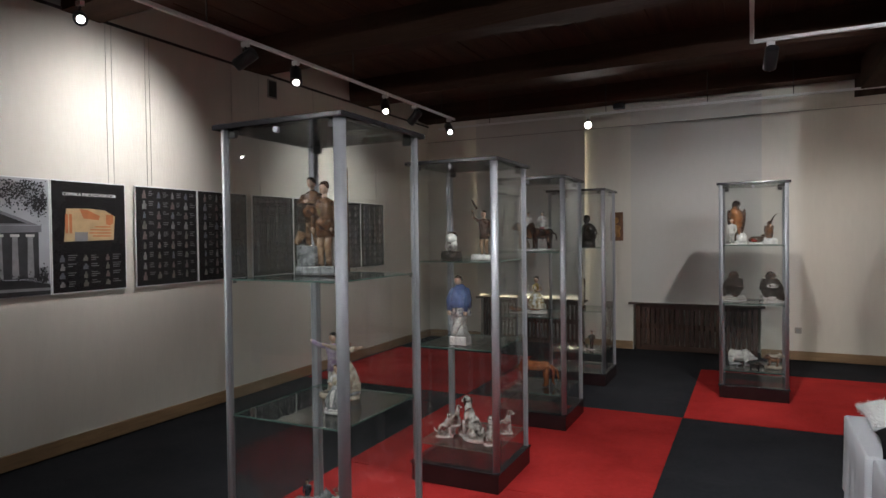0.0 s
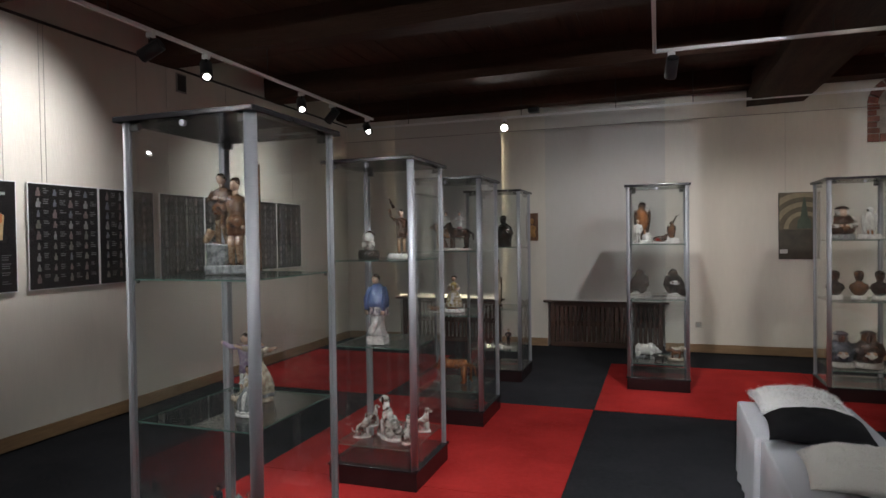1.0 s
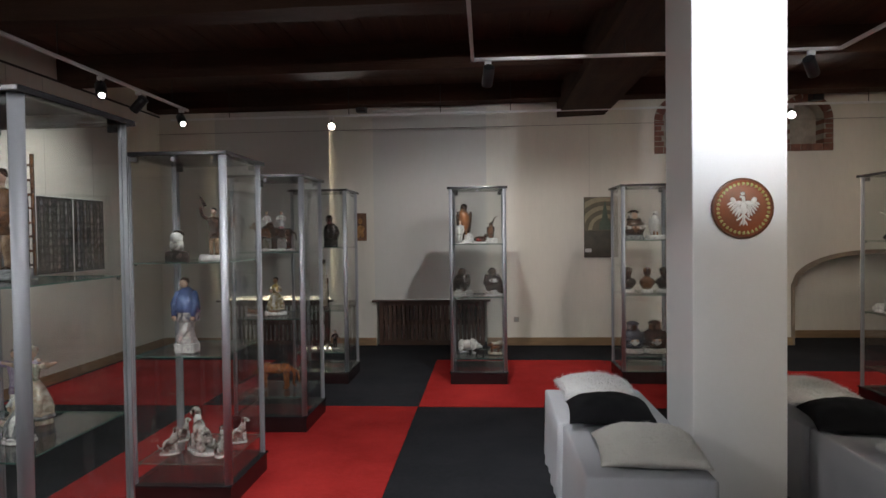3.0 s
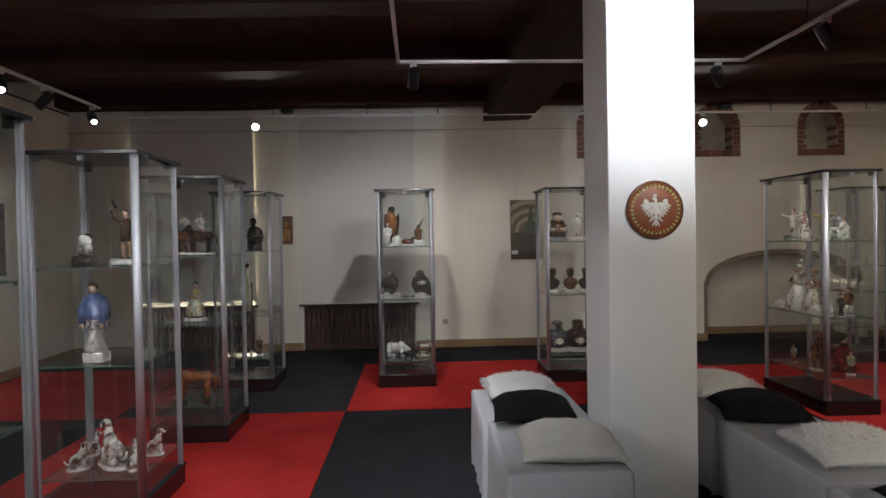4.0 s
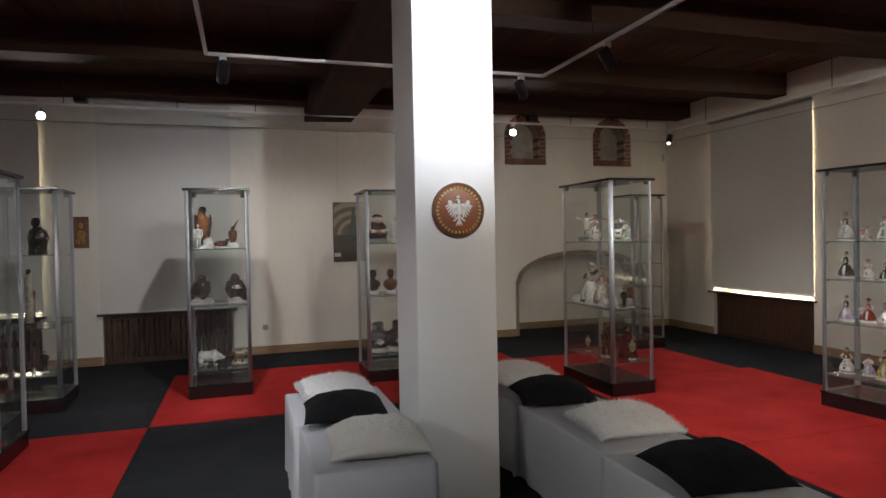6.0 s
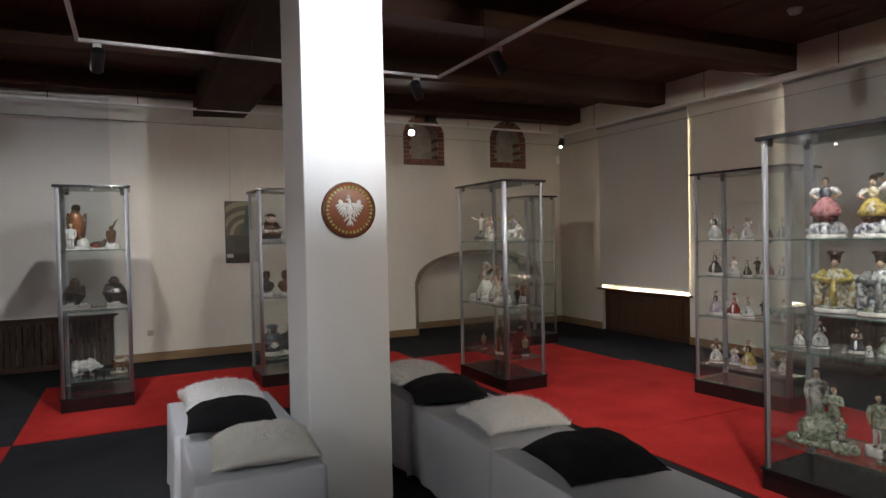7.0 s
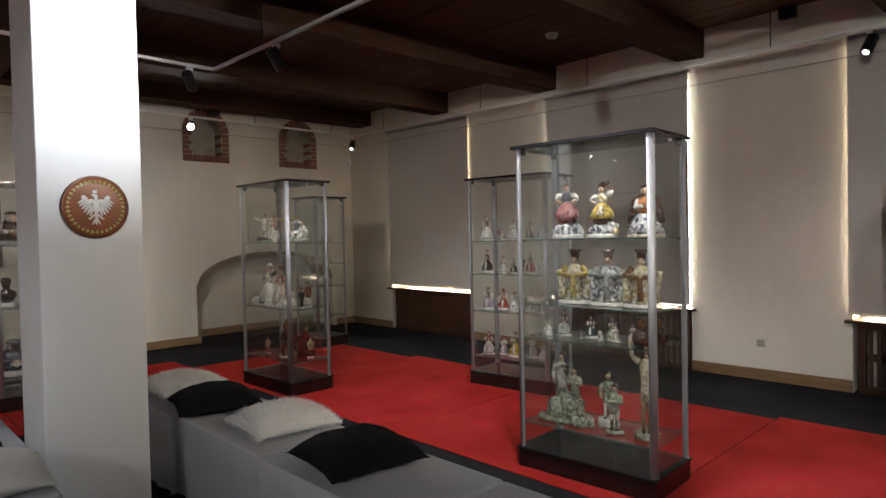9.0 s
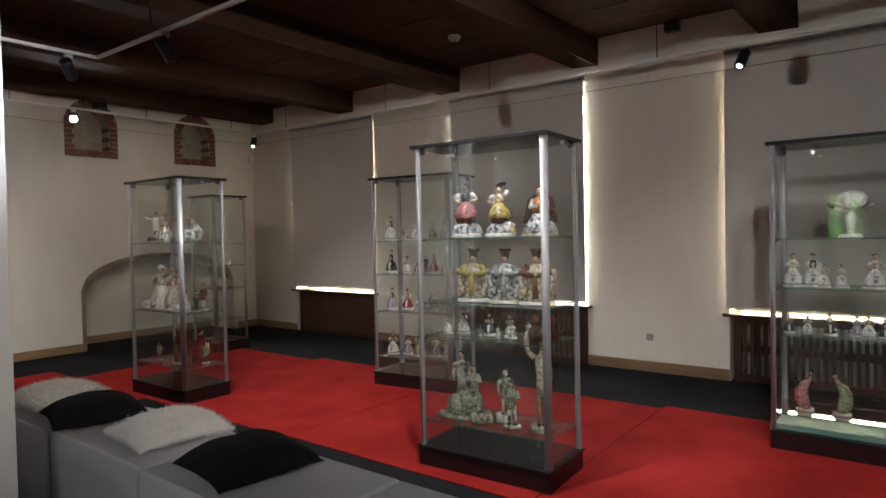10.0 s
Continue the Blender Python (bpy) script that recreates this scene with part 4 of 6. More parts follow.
for m_, u, z, o in ((MN, -0.40, 3.25, 0.14), (MN, 5.55, 3.25, 0.14), (ME, 2.62, 3.42, 0.09)):
    b = thing("wall_speaker", "small black box loudspeaker on a bracket under the ceiling", "loudspeaker", group="wall loudspeakers")
    part("cabinet", wbox(m_, u - 0.07, u + 0.07, 0.02, 0.02 + o, z - 0.055, z + 0.055, 0.012), LAMP_BLACK, b)
    part("bracket", wbox(m_, u - 0.02, u + 0.02, 0.0005, 0.0195, z - 0.02, z + 0.02), LAMP_BLACK, b)
sm = thing("smoke_detector", "round white smoke detector on the ceiling", "smoke detector")
bm = bmesh.new()
add_lathe(bm, [(0.03, -0.055), (0.05, -0.045), (0.055, -0.02), (0.065, -0.018), (0.065, 0.0)], (6.9, 4.5, TOP), seg=20)
part("housing", bm, TRACK_WHITE, sm)
bm = bmesh.new()
add_lathe(bm, [(0.018, -0.062), (0.026, -0.0555), (0.026, -0.052)], (6.9, 4.5, TOP), seg=16)
part("sensor", bm, PLASTIC_GREY, sm)
cs = thing("motion_detector", "small white corner motion detector", "motion detector")
part("housing", box((EAST - 0.09, NORTH - 0.06, 2.66), (EAST - 0.03, NORTH - 0.001, 2.78), 0.012), TRACK_WHITE, cs)

# ---------------------------------------------------------------- plaque on the pillar
pq = thing("wall_plaque", "round terracotta plaque with a white eagle relief", "plaque")
TERRA = mat("terracotta_glaze", (0.30, 0.075, 0.025), 0.28, scale=6, fine=0.3, color2=(0.16, 0.055, 0.025))
PLAQUE_RIM = mat("dark_brown_glaze", (0.12, 0.04, 0.02), 0.3, vary=0.3)
LEAF_GLAZE = mat("green_yellow_glaze", (0.50, 0.52, 0.20), 0.35, vary=0.3, scale=30)
WHITE_GLAZE = mat("white_glaze", (0.78, 0.76, 0.72), 0.3, vary=0.08, scale=20)
PC = Vector((2.548, 4.124, 1.632))
bm = bmesh.new()
R = 0.153
add_lathe(bm, [(R * 0.96, 0.0), (R, 0.012), (R * 0.97, 0.022), (R * 0.93, 0.020)], seg=48)
bmesh.ops.transform(bm, matrix=Matrix.Translation(PC) @ Matrix.Rotation(radians(90), 4, 'X'), verts=bm.verts)
part("rim", bm, PLAQUE_RIM, pq)
bm = bmesh.new()
add_lathe(bm, [(R * 0.94, 0.010), (R * 0.92, 0.021), (R * 0.7, 0.023), (R * 0.3, 0.024), (0.004, 0.024)], seg=48)
bmesh.ops.transform(bm, matrix=Matrix.Translation(PC) @ Matrix.Rotation(radians(90), 4, 'X'), verts=bm.verts)
face = part("face", bm, TERRA, pq, "glossy red-brown glazed face")
for i in range(36):
    a = 2 * math.pi * i / 36
    bm = bmesh.new()
    add_ball(bm, (0, 0, 0), (0.0095, 0.005, 0.0055), 0, 8)
    add_ball(bm, (0.002, 0, 0.006), (0.006, 0.004, 0.0035), 0, 8)
    bmesh.ops.transform(bm, matrix=Matrix.Translation(PC + Vector((R * 0.80 * math.cos(a), -0.0225, R * 0.80 * math.sin(a)))) @ Matrix.Rotation(-a + 0.5, 4, 'Y'), verts=bm.verts)
    part("leaf", bm, LEAF_GLAZE, face)
EAGLE = {k: bmesh.new() for k in ("body", "wing_west", "wing_east", "crown")}
E0 = PC + Vector((0, -0.0245, -0.005))


def relief(c, r, turn=0.0, to="body"):
    add_ball(EAGLE[to], E0 + Vector((c[0], 0, c[1])), (r[0], 0.006, r[1]), 0, 10, Euler((0, turn, 0)))


relief((0, 0.004), (0.017, 0.034))
relief((0, 0.048), (0.009, 0.020))
relief((-0.009, 0.062), (0.011, 0.007), 0.15)
for k in (-1, 0, 1):
    relief((-0.004 + k * 0.007, 0.080 + (0.002 if k == 0 else 0)), (0.0035, 0.006), 0.0, "crown")
relief((-0.004, 0.074), (0.011, 0.003), 0.0, "crown")
relief((0, -0.052), (0.008, 0.030))
for s in (-1, 1):
    wing = "wing_west" if s < 0 else "wing_east"
    relief((s * 0.026, 0.030), (0.022, 0.013), s * 0.25, wing)
    relief((s * 0.050, 0.044), (0.014, 0.018), s * 0.5, wing)
    for i in range(6):
        L = 0.020 + 0.0055 * i if i < 4 else 0.036 - 0.006 * (i - 4)
        relief((s * (0.066 - 0.009 * i), 0.030 - 0.0095 * i), (0.0058, L * 0.82), -s * (1.05 - 0.16 * i), wing)
    relief((s * 0.015, -0.040), (0.005, 0.020), -s * 0.75)
    relief((s * 0.030, -0.052), (0.007, 0.004))
    relief((s * 0.011, -0.066), (0.0045, 0.018), -s * 0.45)
for k, bm in EAGLE.items():
    part({"wing_west": "eagle_wing", "wing_east": "eagle_wing", "body": "eagle_body", "crown": "eagle_crown"}[k], bm, WHITE_GLAZE, face, "white glazed eagle in low relief")


# ---------------------------------------------------------------- cushions
def cushion(x, y, z, turn, w, d, h, material, label, plush=0, tilt=(0, 0), seed=0, pile=0.04):
    """A soft square cushion with pinched corners; plush adds a pile of short hairs."""
    r = random.Random(seed)
    ob = thing("cushion", label, "cushion", pose(x, y, z, tilt[0], tilt[1], turn), "cushions on the benches")
    bm = bmesh.new()
    n = 96 if plush else 30
    grid = {}

    def surf(i, j, side):
        u, v = -1 + 2 * i / n, -1 + 2 * j / n
        pin = 1 - 0.05 * (1 - u * u) * v * v
        pin2 = 1 - 0.05 * (1 - v * v) * u * u
        t = (max(0.0, 1 - abs(u) ** 2.4) * max(0.0, 1 - abs(v) ** 2.4)) ** 0.62
        p = Vector((u * w / 2 * pin2, v * d / 2 * pin, 0))
        q = p * 9 + Vector((seed * 3.1, 0, side))
        t *= 1 + 0.12 * noise.noise(q)
        crease = 0.006 * noise.noise(Vector((u * 6, v * 2.5, seed + side)))
        p.z = h * 0.44 * (1 - 0.35 * (u * v) ** 2) + (h * 0.58 if side > 0 else -h * 0.44) * t + crease * t
        if plush and side > 0:
            # combed locks: stretched ridges at two sizes
            a = 0.6 * noise.noise(p * 8 + Vector((seed, 0, 0)))
            lock = Vector((p.x * math.cos(a) - p.y * math.sin(a), (p.x * math.sin(a) + p.y * math.cos(a)) * 0.45, p.z))
            rise = (0.55 - abs(noise.noise(lock * 55 + Vector((seed, 3, 0))))) * 1.0 + 0.45 * noise.noise(lock * 130)
            p += Vector((u * 0.35, v * 0.35, 1.0)) * rise * pile * 0.42 * min(1.0, 0.35 + t)
        p.z = max(p.z, 0.001)
        return p
    for side in (1, -1):
        for i in range(n + 1):
            for j in range(n + 1):
                edge = i in (0, n) or j in (0, n)
                if edge and side == -1:
                    grid[i, j, -1] = grid[i, j, 1]
                else:
                    grid[i, j, side] = bm.verts.new(surf(i, j, side))
        for i in range(n):
            for j in range(n):
                q = [grid[i, j, side], grid[i + 1, j, side], grid[i + 1, j + 1, side], grid[i, j + 1, side]]
                f = bm.faces.new(q if side == 1 else q[::-1])
                f.smooth = True
    part("cover", bm, material, ob)
    if plush:
        hb = bmesh.new()
        for k in range(plush):
            i, j = r.uniform(0.2, n - 0.2), r.uniform(0.2, n - 0.2)
            if r.random() < 0.55:
                # most loose strands stand along the seam
                i, j = r.choice(((r.uniform(0.2, n * 0.05), j), (n - r.uniform(0.2, n * 0.05), j), (i, r.uniform(0.2, n * 0.05)), (i, n - r.uniform(0.2, n * 0.05))))
            side = 1 if r.random() < 0.7 else -1
            p = surf(i, j, side)
            e = 1.2
            nrm = (surf(min(i + e, n), j, side) - surf(max(i - e, 0), j, side)).cross(surf(i, min(j + e, n), side) - surf(i, max(j - e, 0), side))
            nrm = nrm.normalized() * side if nrm.length > 1e-9 else Vector((0, 0, side))
            tuft = noise.noise_vector(p * 24 + Vector((seed, 0, 0)))
            lean = tuft * 20 * pile + Vector((r.gauss(0.1, 0.25), r.gauss(-0.15, 0.25), r.gauss(-0.15, 0.2)))
            way = (nrm + lean).normalized()
            L = r.uniform(0.35, 0.8) * pile
            sd = way.cross(Vector((r.random(), r.random(), r.random()))).normalized() * r.uniform(0.0006, 0.0012)
            a, b, c = p - sd, p + sd, p + way * L
            if c.z < 0.001:
                continue
            hb.faces.new([hb.verts.new(v) for v in (a, b, c)])
        tagged(part("fur_cover", hb, PILE_WHITE if material is FUR_WHITE else PILE_CREAM, ob, "shaggy plush pile"), kind="stuff")
    return ob


BZ = 0.451
WL, BL, CL = "shaggy white plush cushion lying on the draped bench", "plain black velvet cushion lying on the draped bench", "cream short-plush cushion lying on the draped bench"
cushion(1.965, 5.05, BZ, 3, 0.46, 0.44, 0.12, FUR_WHITE, WL, 4500, (0, 0), 1, 0.036)
cushion(1.955, 4.48, BZ, -4, 0.47, 0.46, 0.145, BLACK_VELVET, BL, 0, (0, 0), 2)
cushion(2.015, 3.87, 0.446, -4, 0.48, 0.47, 0.15, FUR_CREAM, CL, 2500, (0, 0), 3, 0.016)
cushion(3.27, 4.99, BZ, 8, 0.46, 0.44, 0.115, FUR_WHITE, WL, 4500, (0, 0), 4, 0.036)
cushion(3.225, 4.36, 0.449, -12, 0.47, 0.47, 0.15, BLACK_VELVET, BL, 0, (0, 0), 5)
cushion(3.305, 3.71, 0.449, -6, 0.47, 0.46, 0.125, FUR_WHITE, WL, 4500, (0, 0), 6, 0.034)
cushion(3.25, 2.98, BZ, -8, 0.47, 0.47, 0.15, BLACK_VELVET, BL, 0, (0, 0), 7)


# ---------------------------------------------------------------- porcelain figurines
def porcelain(name, c, c2=None, vary=0.18, scale=48):
    m = mat("porcelain_" + name, c, 0.20, vary=vary, scale=scale, fine=0.5, color2=c2, coat=1.0, hard=0.10, bump=0.30, bump_scale=70)
    m.node_tree.nodes["Principled BSDF"].inputs["Coat Roughness"].default_value = 0.11
    m.node_tree.nodes["Principled BSDF"].inputs["Coat IOR"].default_value = 1.65
    return m


P = {n: porcelain(n, *c) for n, c in {
    "white": ((0.72, 0.71, 0.68), (0.48, 0.47, 0.46)), "cream": ((0.58, 0.52, 0.42), (0.30, 0.25, 0.19)), "grey": ((0.34, 0.35, 0.36), (0.14, 0.145, 0.15)),
    "brown": ((0.085, 0.036, 0.020), (0.025, 0.013, 0.010)), "tan": ((0.23, 0.105, 0.048), (0.06, 0.028, 0.018)), "orange": ((0.38, 0.145, 0.05), (0.16, 0.06, 0.025)),
    "black": ((0.014, 0.013, 0.013), (0.06, 0.042, 0.034)), "blue": ((0.15, 0.22, 0.44), (0.07, 0.11, 0.26)), "pink": ((0.50, 0.24, 0.25), (0.30, 0.09, 0.11)),
    "yellow": ((0.58, 0.46, 0.13), (0.30, 0.22, 0.06)), "green": ((0.12, 0.19, 0.08), (0.30, 0.34, 0.24)), "red": ((0.36, 0.04, 0.03), (0.16, 0.02, 0.02)),
    "skin": ((0.58, 0.42, 0.32), (0.46, 0.30, 0.22)), "mauve": ((0.30, 0.22, 0.36), (0.5, 0.45, 0.52)), "sage": ((0.44, 0.46, 0.38), (0.14, 0.17, 0.11)),
    "slate": ((0.09, 0.10, 0.13), (0.03, 0.034, 0.045)), "dapple": ((0.64, 0.62, 0.58), (0.05, 0.028, 0.02), 0.18, 22), "bluewhite": ((0.66, 0.66, 0.66), (0.055, 0.06, 0.10)),
    "darkred": ((0.13, 0.018, 0.016), (0.05, 0.01, 0.01)), "bronze": ((0.20, 0.105, 0.055), (0.07, 0.034, 0.02)), "palebronze": ((0.40, 0.27, 0.17), (0.18, 0.10, 0.055)), "goldwhite": ((0.64, 0.61, 0.52), (0.28, 0.19, 0.06))}.items()}


class Clay:
    """One figurine: shapes are added in units of its height, then it is scaled and set down."""

    def __init__(self, height, seed):
        self.bm, self.h, self.mats, self.r = bmesh.new(), height, [], random.Random(seed)

    def m(self, key):
        if key not in self.mats:
            self.mats.append(key)
        return self.mats.index(key)

    def ball(self, c, r, key, rot=None, seg=12):
        add_ball(self.bm, c, r, self.m(key), seg, rot)

    def tube(self, pts, radii, key, seg=8):
        add_tube(self.bm, pts, radii, self.m(key), seg)

    def lathe(self, prof, key, c=(0, 0, 0), squash=1.0, folds=0, depth=0.0, seg=20):
        add_lathe(self.bm, prof, c, self.m(key), seg, squash, folds, depth)

    def base(self, r, key="white", h=0.06, squash=0.8, c=(0, 0)):
        self.lathe([(r * 0.97, 0), (r, h * 0.25), (r * 0.97, h * 0.7), (r * 0.9, h)], key, (c[0], c[1], 0), squash)

    def rock(self, r, h, key, c=(0, 0), n=6):
        for i in range(n):
            a = self.r.uniform(0, 6.28)
            q = self.r.uniform(0, r * 0.6)
            self.ball((c[0] + q * math.cos(a), c[1] + q * math.sin(a) * 0.7, h * self.r.uniform(0.3, 0.55)), (r * self.r.uniform(0.35, 0.6), r * self.r.uniform(0.3, 0.5), h * self.r.uniform(0.4, 0.55)), key, None, 8)

    def head(self, c, r, skin="skin", hair="brown", hat=None):
        c = Vector(c)
        self.ball(c, (r * 0.82, r * 0.9, r), skin)
        self.ball(c + Vector((0, r * 0.20, r * 0.36)), (r * 0.93, r * 0.92, r * 0.84), hair)
        if hat:
            self.lathe([(r * 1.5, 0), (r * 1.45, r * 0.15), (r * 0.85, r * 0.25), (r * 0.8, r * 0.9), (r * 0.3, r * 1.05)], hat, c + Vector((0, 0, r * 0.45)), seg=12)

    def done(self, at, label, name="figurine"):
        for v in self.bm.verts:
            n = noise.noise_vector(v.co * 9.0 + Vector((self.r.random() * 0, len(label), 0)))
            v.co += n * 0.013 + noise.noise_vector(v.co * 31.0) * 0.008
            v.co.z = max(v.co.z, 0.0)
        lo = min(v.co.z for v in self.bm.verts)
        hi = max(v.co.z for v in self.bm.verts)
        k = self.h / (hi - lo)
        bmesh.ops.transform(self.bm, matrix=Matrix.Diagonal((k, k, k, 1)) @ Matrix.Translation((0, 0, -lo)), verts=self.bm.verts)
        ob = single(name, self.bm, [P[q] for q in self.mats], label, "figurine", at, "porcelain figurines")
        return ob


def lady(c, o=(0, 0), z=0.05, s=1.0, skirt="pink", top="white", hair="brown", arms="hips", hat=None, sleeve="white", folds=9):
    x, y = o
    c.lathe([(0.21 * s, 0.0), (0.245 * s, 0.03 * s), (0.25 * s, 0.14 * s), (0.225 * s, 0.26 * s), (0.17 * s, 0.37 * s), (0.11 * s, 0.45 * s), (0.075 * s, 0.50 * s)], skirt, (x, y, z), 0.85, folds, 0.10)
    c.lathe([(0.235 * s, 0.0), (0.262 * s, 0.02 * s), (0.262 * s, 0.055 * s), (0.245 * s, 0.065 * s)], sleeve if skirt != sleeve else "grey", (x, y, z), 0.85, folds, 0.07)
    c.ball((x, y - 0.12 * s, z + 0.27 * s), (0.085 * s, 0.075 * s, 0.20 * s), "white" if skirt != "white" else "bluewhite", Euler((-0.35, 0, 0)))
    c.ball((x, y - 0.06 * s, z + 0.60 * s), (0.05 * s, 0.035 * s, 0.09 * s), "goldwhite")
    c.lathe([(0.072 * s, 0.0), (0.085 * s, 0.08 * s), (0.105 * s, 0.17 * s), (0.085 * s, 0.235 * s), (0.03 * s, 0.27 * s)], top, (x, y, z + 0.47 * s), 0.7)
    c.tube([(x, y, z + 0.72 * s), (x, y, z + 0.78 * s)], 0.026 * s, "skin")
    c.head((x, y - 0.005, z + 0.845 * s), 0.078 * s, hair=hair, hat=hat)
    for k in (-1, 1):
        sh = Vector((x + k * 0.095 * s, y, z + 0.68 * s))
        if arms == "hips":
            pts = [sh, sh + Vector((k * 0.11 * s, -0.02 * s, -0.10 * s)), sh + Vector((k * 0.015 * s, -0.05 * s, -0.20 * s))]
        elif arms == "up" and k == 1:
            pts = [sh, sh + Vector((0.10 * s, 0, 0.09 * s)), sh + Vector((0.03 * s, -0.02 * s, 0.22 * s))]
        elif arms == "out":
            pts = [sh, sh + Vector((k * 0.13 * s, -0.02 * s, 0.01)), sh + Vector((k * 0.26 * s, -0.04 * s, 0.05 * s))]
        else:
            pts = [sh, sh + Vector((k * 0.07 * s, -0.03 * s, -0.13 * s)), sh + Vector((-k * 0.02 * s, -0.12 * s, -0.16 * s))]
        c.tube(pts[:2], [0.040 * s, 0.046 * s], sleeve)
        c.tube(pts[1:], [0.032 * s, 0.02 * s], "skin")
        c.ball(pts[-1], 0.024 * s, "skin", None, 8)


def man(c, o=(0, 0), z=0.05, s=1.0, coat="white", legs="cream", hair="brown", arms="down", hat=None, lean=0.0):
    x, y = o
    for k in (-1, 1):
        c.tube([(x + k * 0.05 * s + lean * 0.0, y + k * 0.02 * s, z), (x + k * 0.055 * s, y - 0.015 * s, z + 0.22 * s), (x + k * 0.045 * s + lean, y, z + 0.45 * s)], [0.035 * s, 0.045 * s, 0.06 * s], legs)
        c.ball((x + k * 0.055 * s, y - 0.035 * s, z + 0.015 * s), (0.035 * s, 0.065 * s, 0.025 * s), "brown", None, 8)
    c.lathe([(0.12 * s, -0.08 * s), (0.105 * s, 0.04 * s), (0.10 * s, 0.14 * s), (0.125 * s, 0.27 * s), (0.10 * s, 0.335 * s), (0.03 * s, 0.37 * s)], coat, (x + lean, y, z + 0.42 * s), 0.68, 5, 0.05)
    c.tube([(x + lean, y, z + 0.77 * s), (x + lean, y, z + 0.83 * s)], 0.03 * s, "skin")
    c.head((x + lean, y - 0.01, z + 0.885 * s), 0.066 * s, hair=hair, hat=hat)
    for k in (-1, 1):
        sh = Vector((x + lean + k * 0.12 * s, y, z + 0.735 * s))
        if arms == "out":
            pts = [sh, sh + Vector((k * 0.13 * s, -0.03 * s, 0.0)), sh + Vector((k * 0.25 * s, -0.07 * s, 0.07 * s))]
        elif arms == "fold":
            pts = [sh, sh + Vector((k * 0.05 * s, -0.04 * s, -0.15 * s)), sh + Vector((-k * 0.10 * s, -0.13 * s, -0.10 * s))]
        elif arms == "up" and k == -1:
            pts = [sh, sh + Vector((-0.11 * s, -0.02 * s, 0.06 * s)), sh + Vector((-0.14 * s, -0.03 * s, 0.22 * s))]
        else:
            pts = [sh, sh + Vector((k * 0.04 * s, -0.01 * s, -0.17 * s)), sh + Vector((k * 0.01 * s, -0.05 * s, -0.31 * s))]
        c.tube(pts, [0.045 * s, 0.038 * s, 0.026 * s], coat)
        c.ball(pts[-1], 0.027 * s, "skin", None, 8)


def four_legs(c, body, length, height, thick, head_r, neck, tail, leg_r, o=(0, 0), z=0.0, face=1, head_key=None, ears=True):
    """A standing animal along x; face is +1 or -1."""
    x, y = o
    bz = z + height
    c.ball((x, y, bz), (length / 2, thick, thick * 1.05), body)
    c.ball((x + face * length * 0.28, y, bz + thick * 0.12), (length * 0.24, thick * 1.08, thick * 1.15), body)
    c.ball((x - face * length * 0.3, y, bz + thick * 0.05), (length * 0.22, thick * 1.05, thick * 1.08), body)
    for fx in (0.34, -0.36):
        for k in (-1, 1):
            px, py = x + face * length * fx, y + k * thick * 0.6
            c.tube([(px, py, bz - thick * 0.2), (px + face * 0.01, py, z + height * 0.45), (px, py, z)], [leg_r * 1.5, leg_r, leg_r * 0.85], body, 8)
            c.ball((px + face * leg_r * 0.5, py, z + leg_r * 0.5), (leg_r * 1.3, leg_r, leg_r * 0.7), body, None, 8)
    hp = Vector((x + face * (length * 0.45 + neck[0]), y, bz + neck[1]))
    c.tube([(x + face * length * 0.36, y, bz + thick * 0.3), hp], [thick * 0.75, head_r * 0.75], body)
    c.ball(hp, (head_r * 1.1, head_r * 0.85, head_r), head_key or body)
    c.ball(hp + Vector((face * head_r * 1.0, 0, -head_r * 0.3)), (head_r * 0.8, head_r * 0.5, head_r * 0.48), head_key or body)
    if ears:
        for k in (-1, 1):
            c.ball(hp + Vector((-face * head_r * 0.3, k * head_r * 0.6, head_r * 0.75)), (head_r * 0.2, head_r * 0.3, head_r * 0.4), body, None, 8)
    if tail:
        s = Vector((x - face * length * 0.48, y, bz + thick * 0.3))
        c.tube([s, s + Vector((-face * tail * 0.5, 0, -tail * 0.3)), s + Vector((-face * tail * 0.6, 0, -tail))], [leg_r * 0.8, leg_r * 0.5, leg_r * 0.3], body, 6)
    return hp


def bird(c, body="tan", wing="brown", belly="orange", o=(0, 0), z=0.3, s=1.0, beak="black", face=-1):
    x, y = o
    tilt = Euler((0.25, 0.1 * face, 0))
    c.ball((x, y, z + 0.30 * s), (0.15 * s, 0.13 * s, 0.30 * s), body, tilt)
    c.ball((x, y - 0.05 * s, z + 0.30 * s), (0.115 * s, 0.10 * s, 0.25 * s), belly, tilt)
    for k in (-1, 1):
        c.ball((x + k * 0.12 * s, y + 0.04 * s, z + 0.24 * s), (0.055 * s, 0.09 * s, 0.30 * s), wing, Euler((0.2, k * 0.12, 0)))
    c.ball((x, y - 0.03 * s, z + 0.62 * s), (0.085 * s, 0.09 * s, 0.09 * s), wing)
    c.tube([(x + face * 0.06 * s, y - 0.09 * s, z + 0.62 * s), (x + face * 0.09 * s, y - 0.15 * s, z + 0.58 * s)], [0.03 * s, 0.006 * s], beak)
    c.ball((x, y + 0.09 * s, z - 0.03 * s), (0.07 * s, 0.05 * s, 0.20 * s), wing, Euler((0.35, 0, 0)))
    for k in (-1, 1):
        c.tube([(x + k * 0.05 * s, y - 0.04 * s, z + 0.08 * s), (x + k * 0.05 * s, y - 0.05 * s, z - 0.02 * s)], 0.022 * s, "orange")


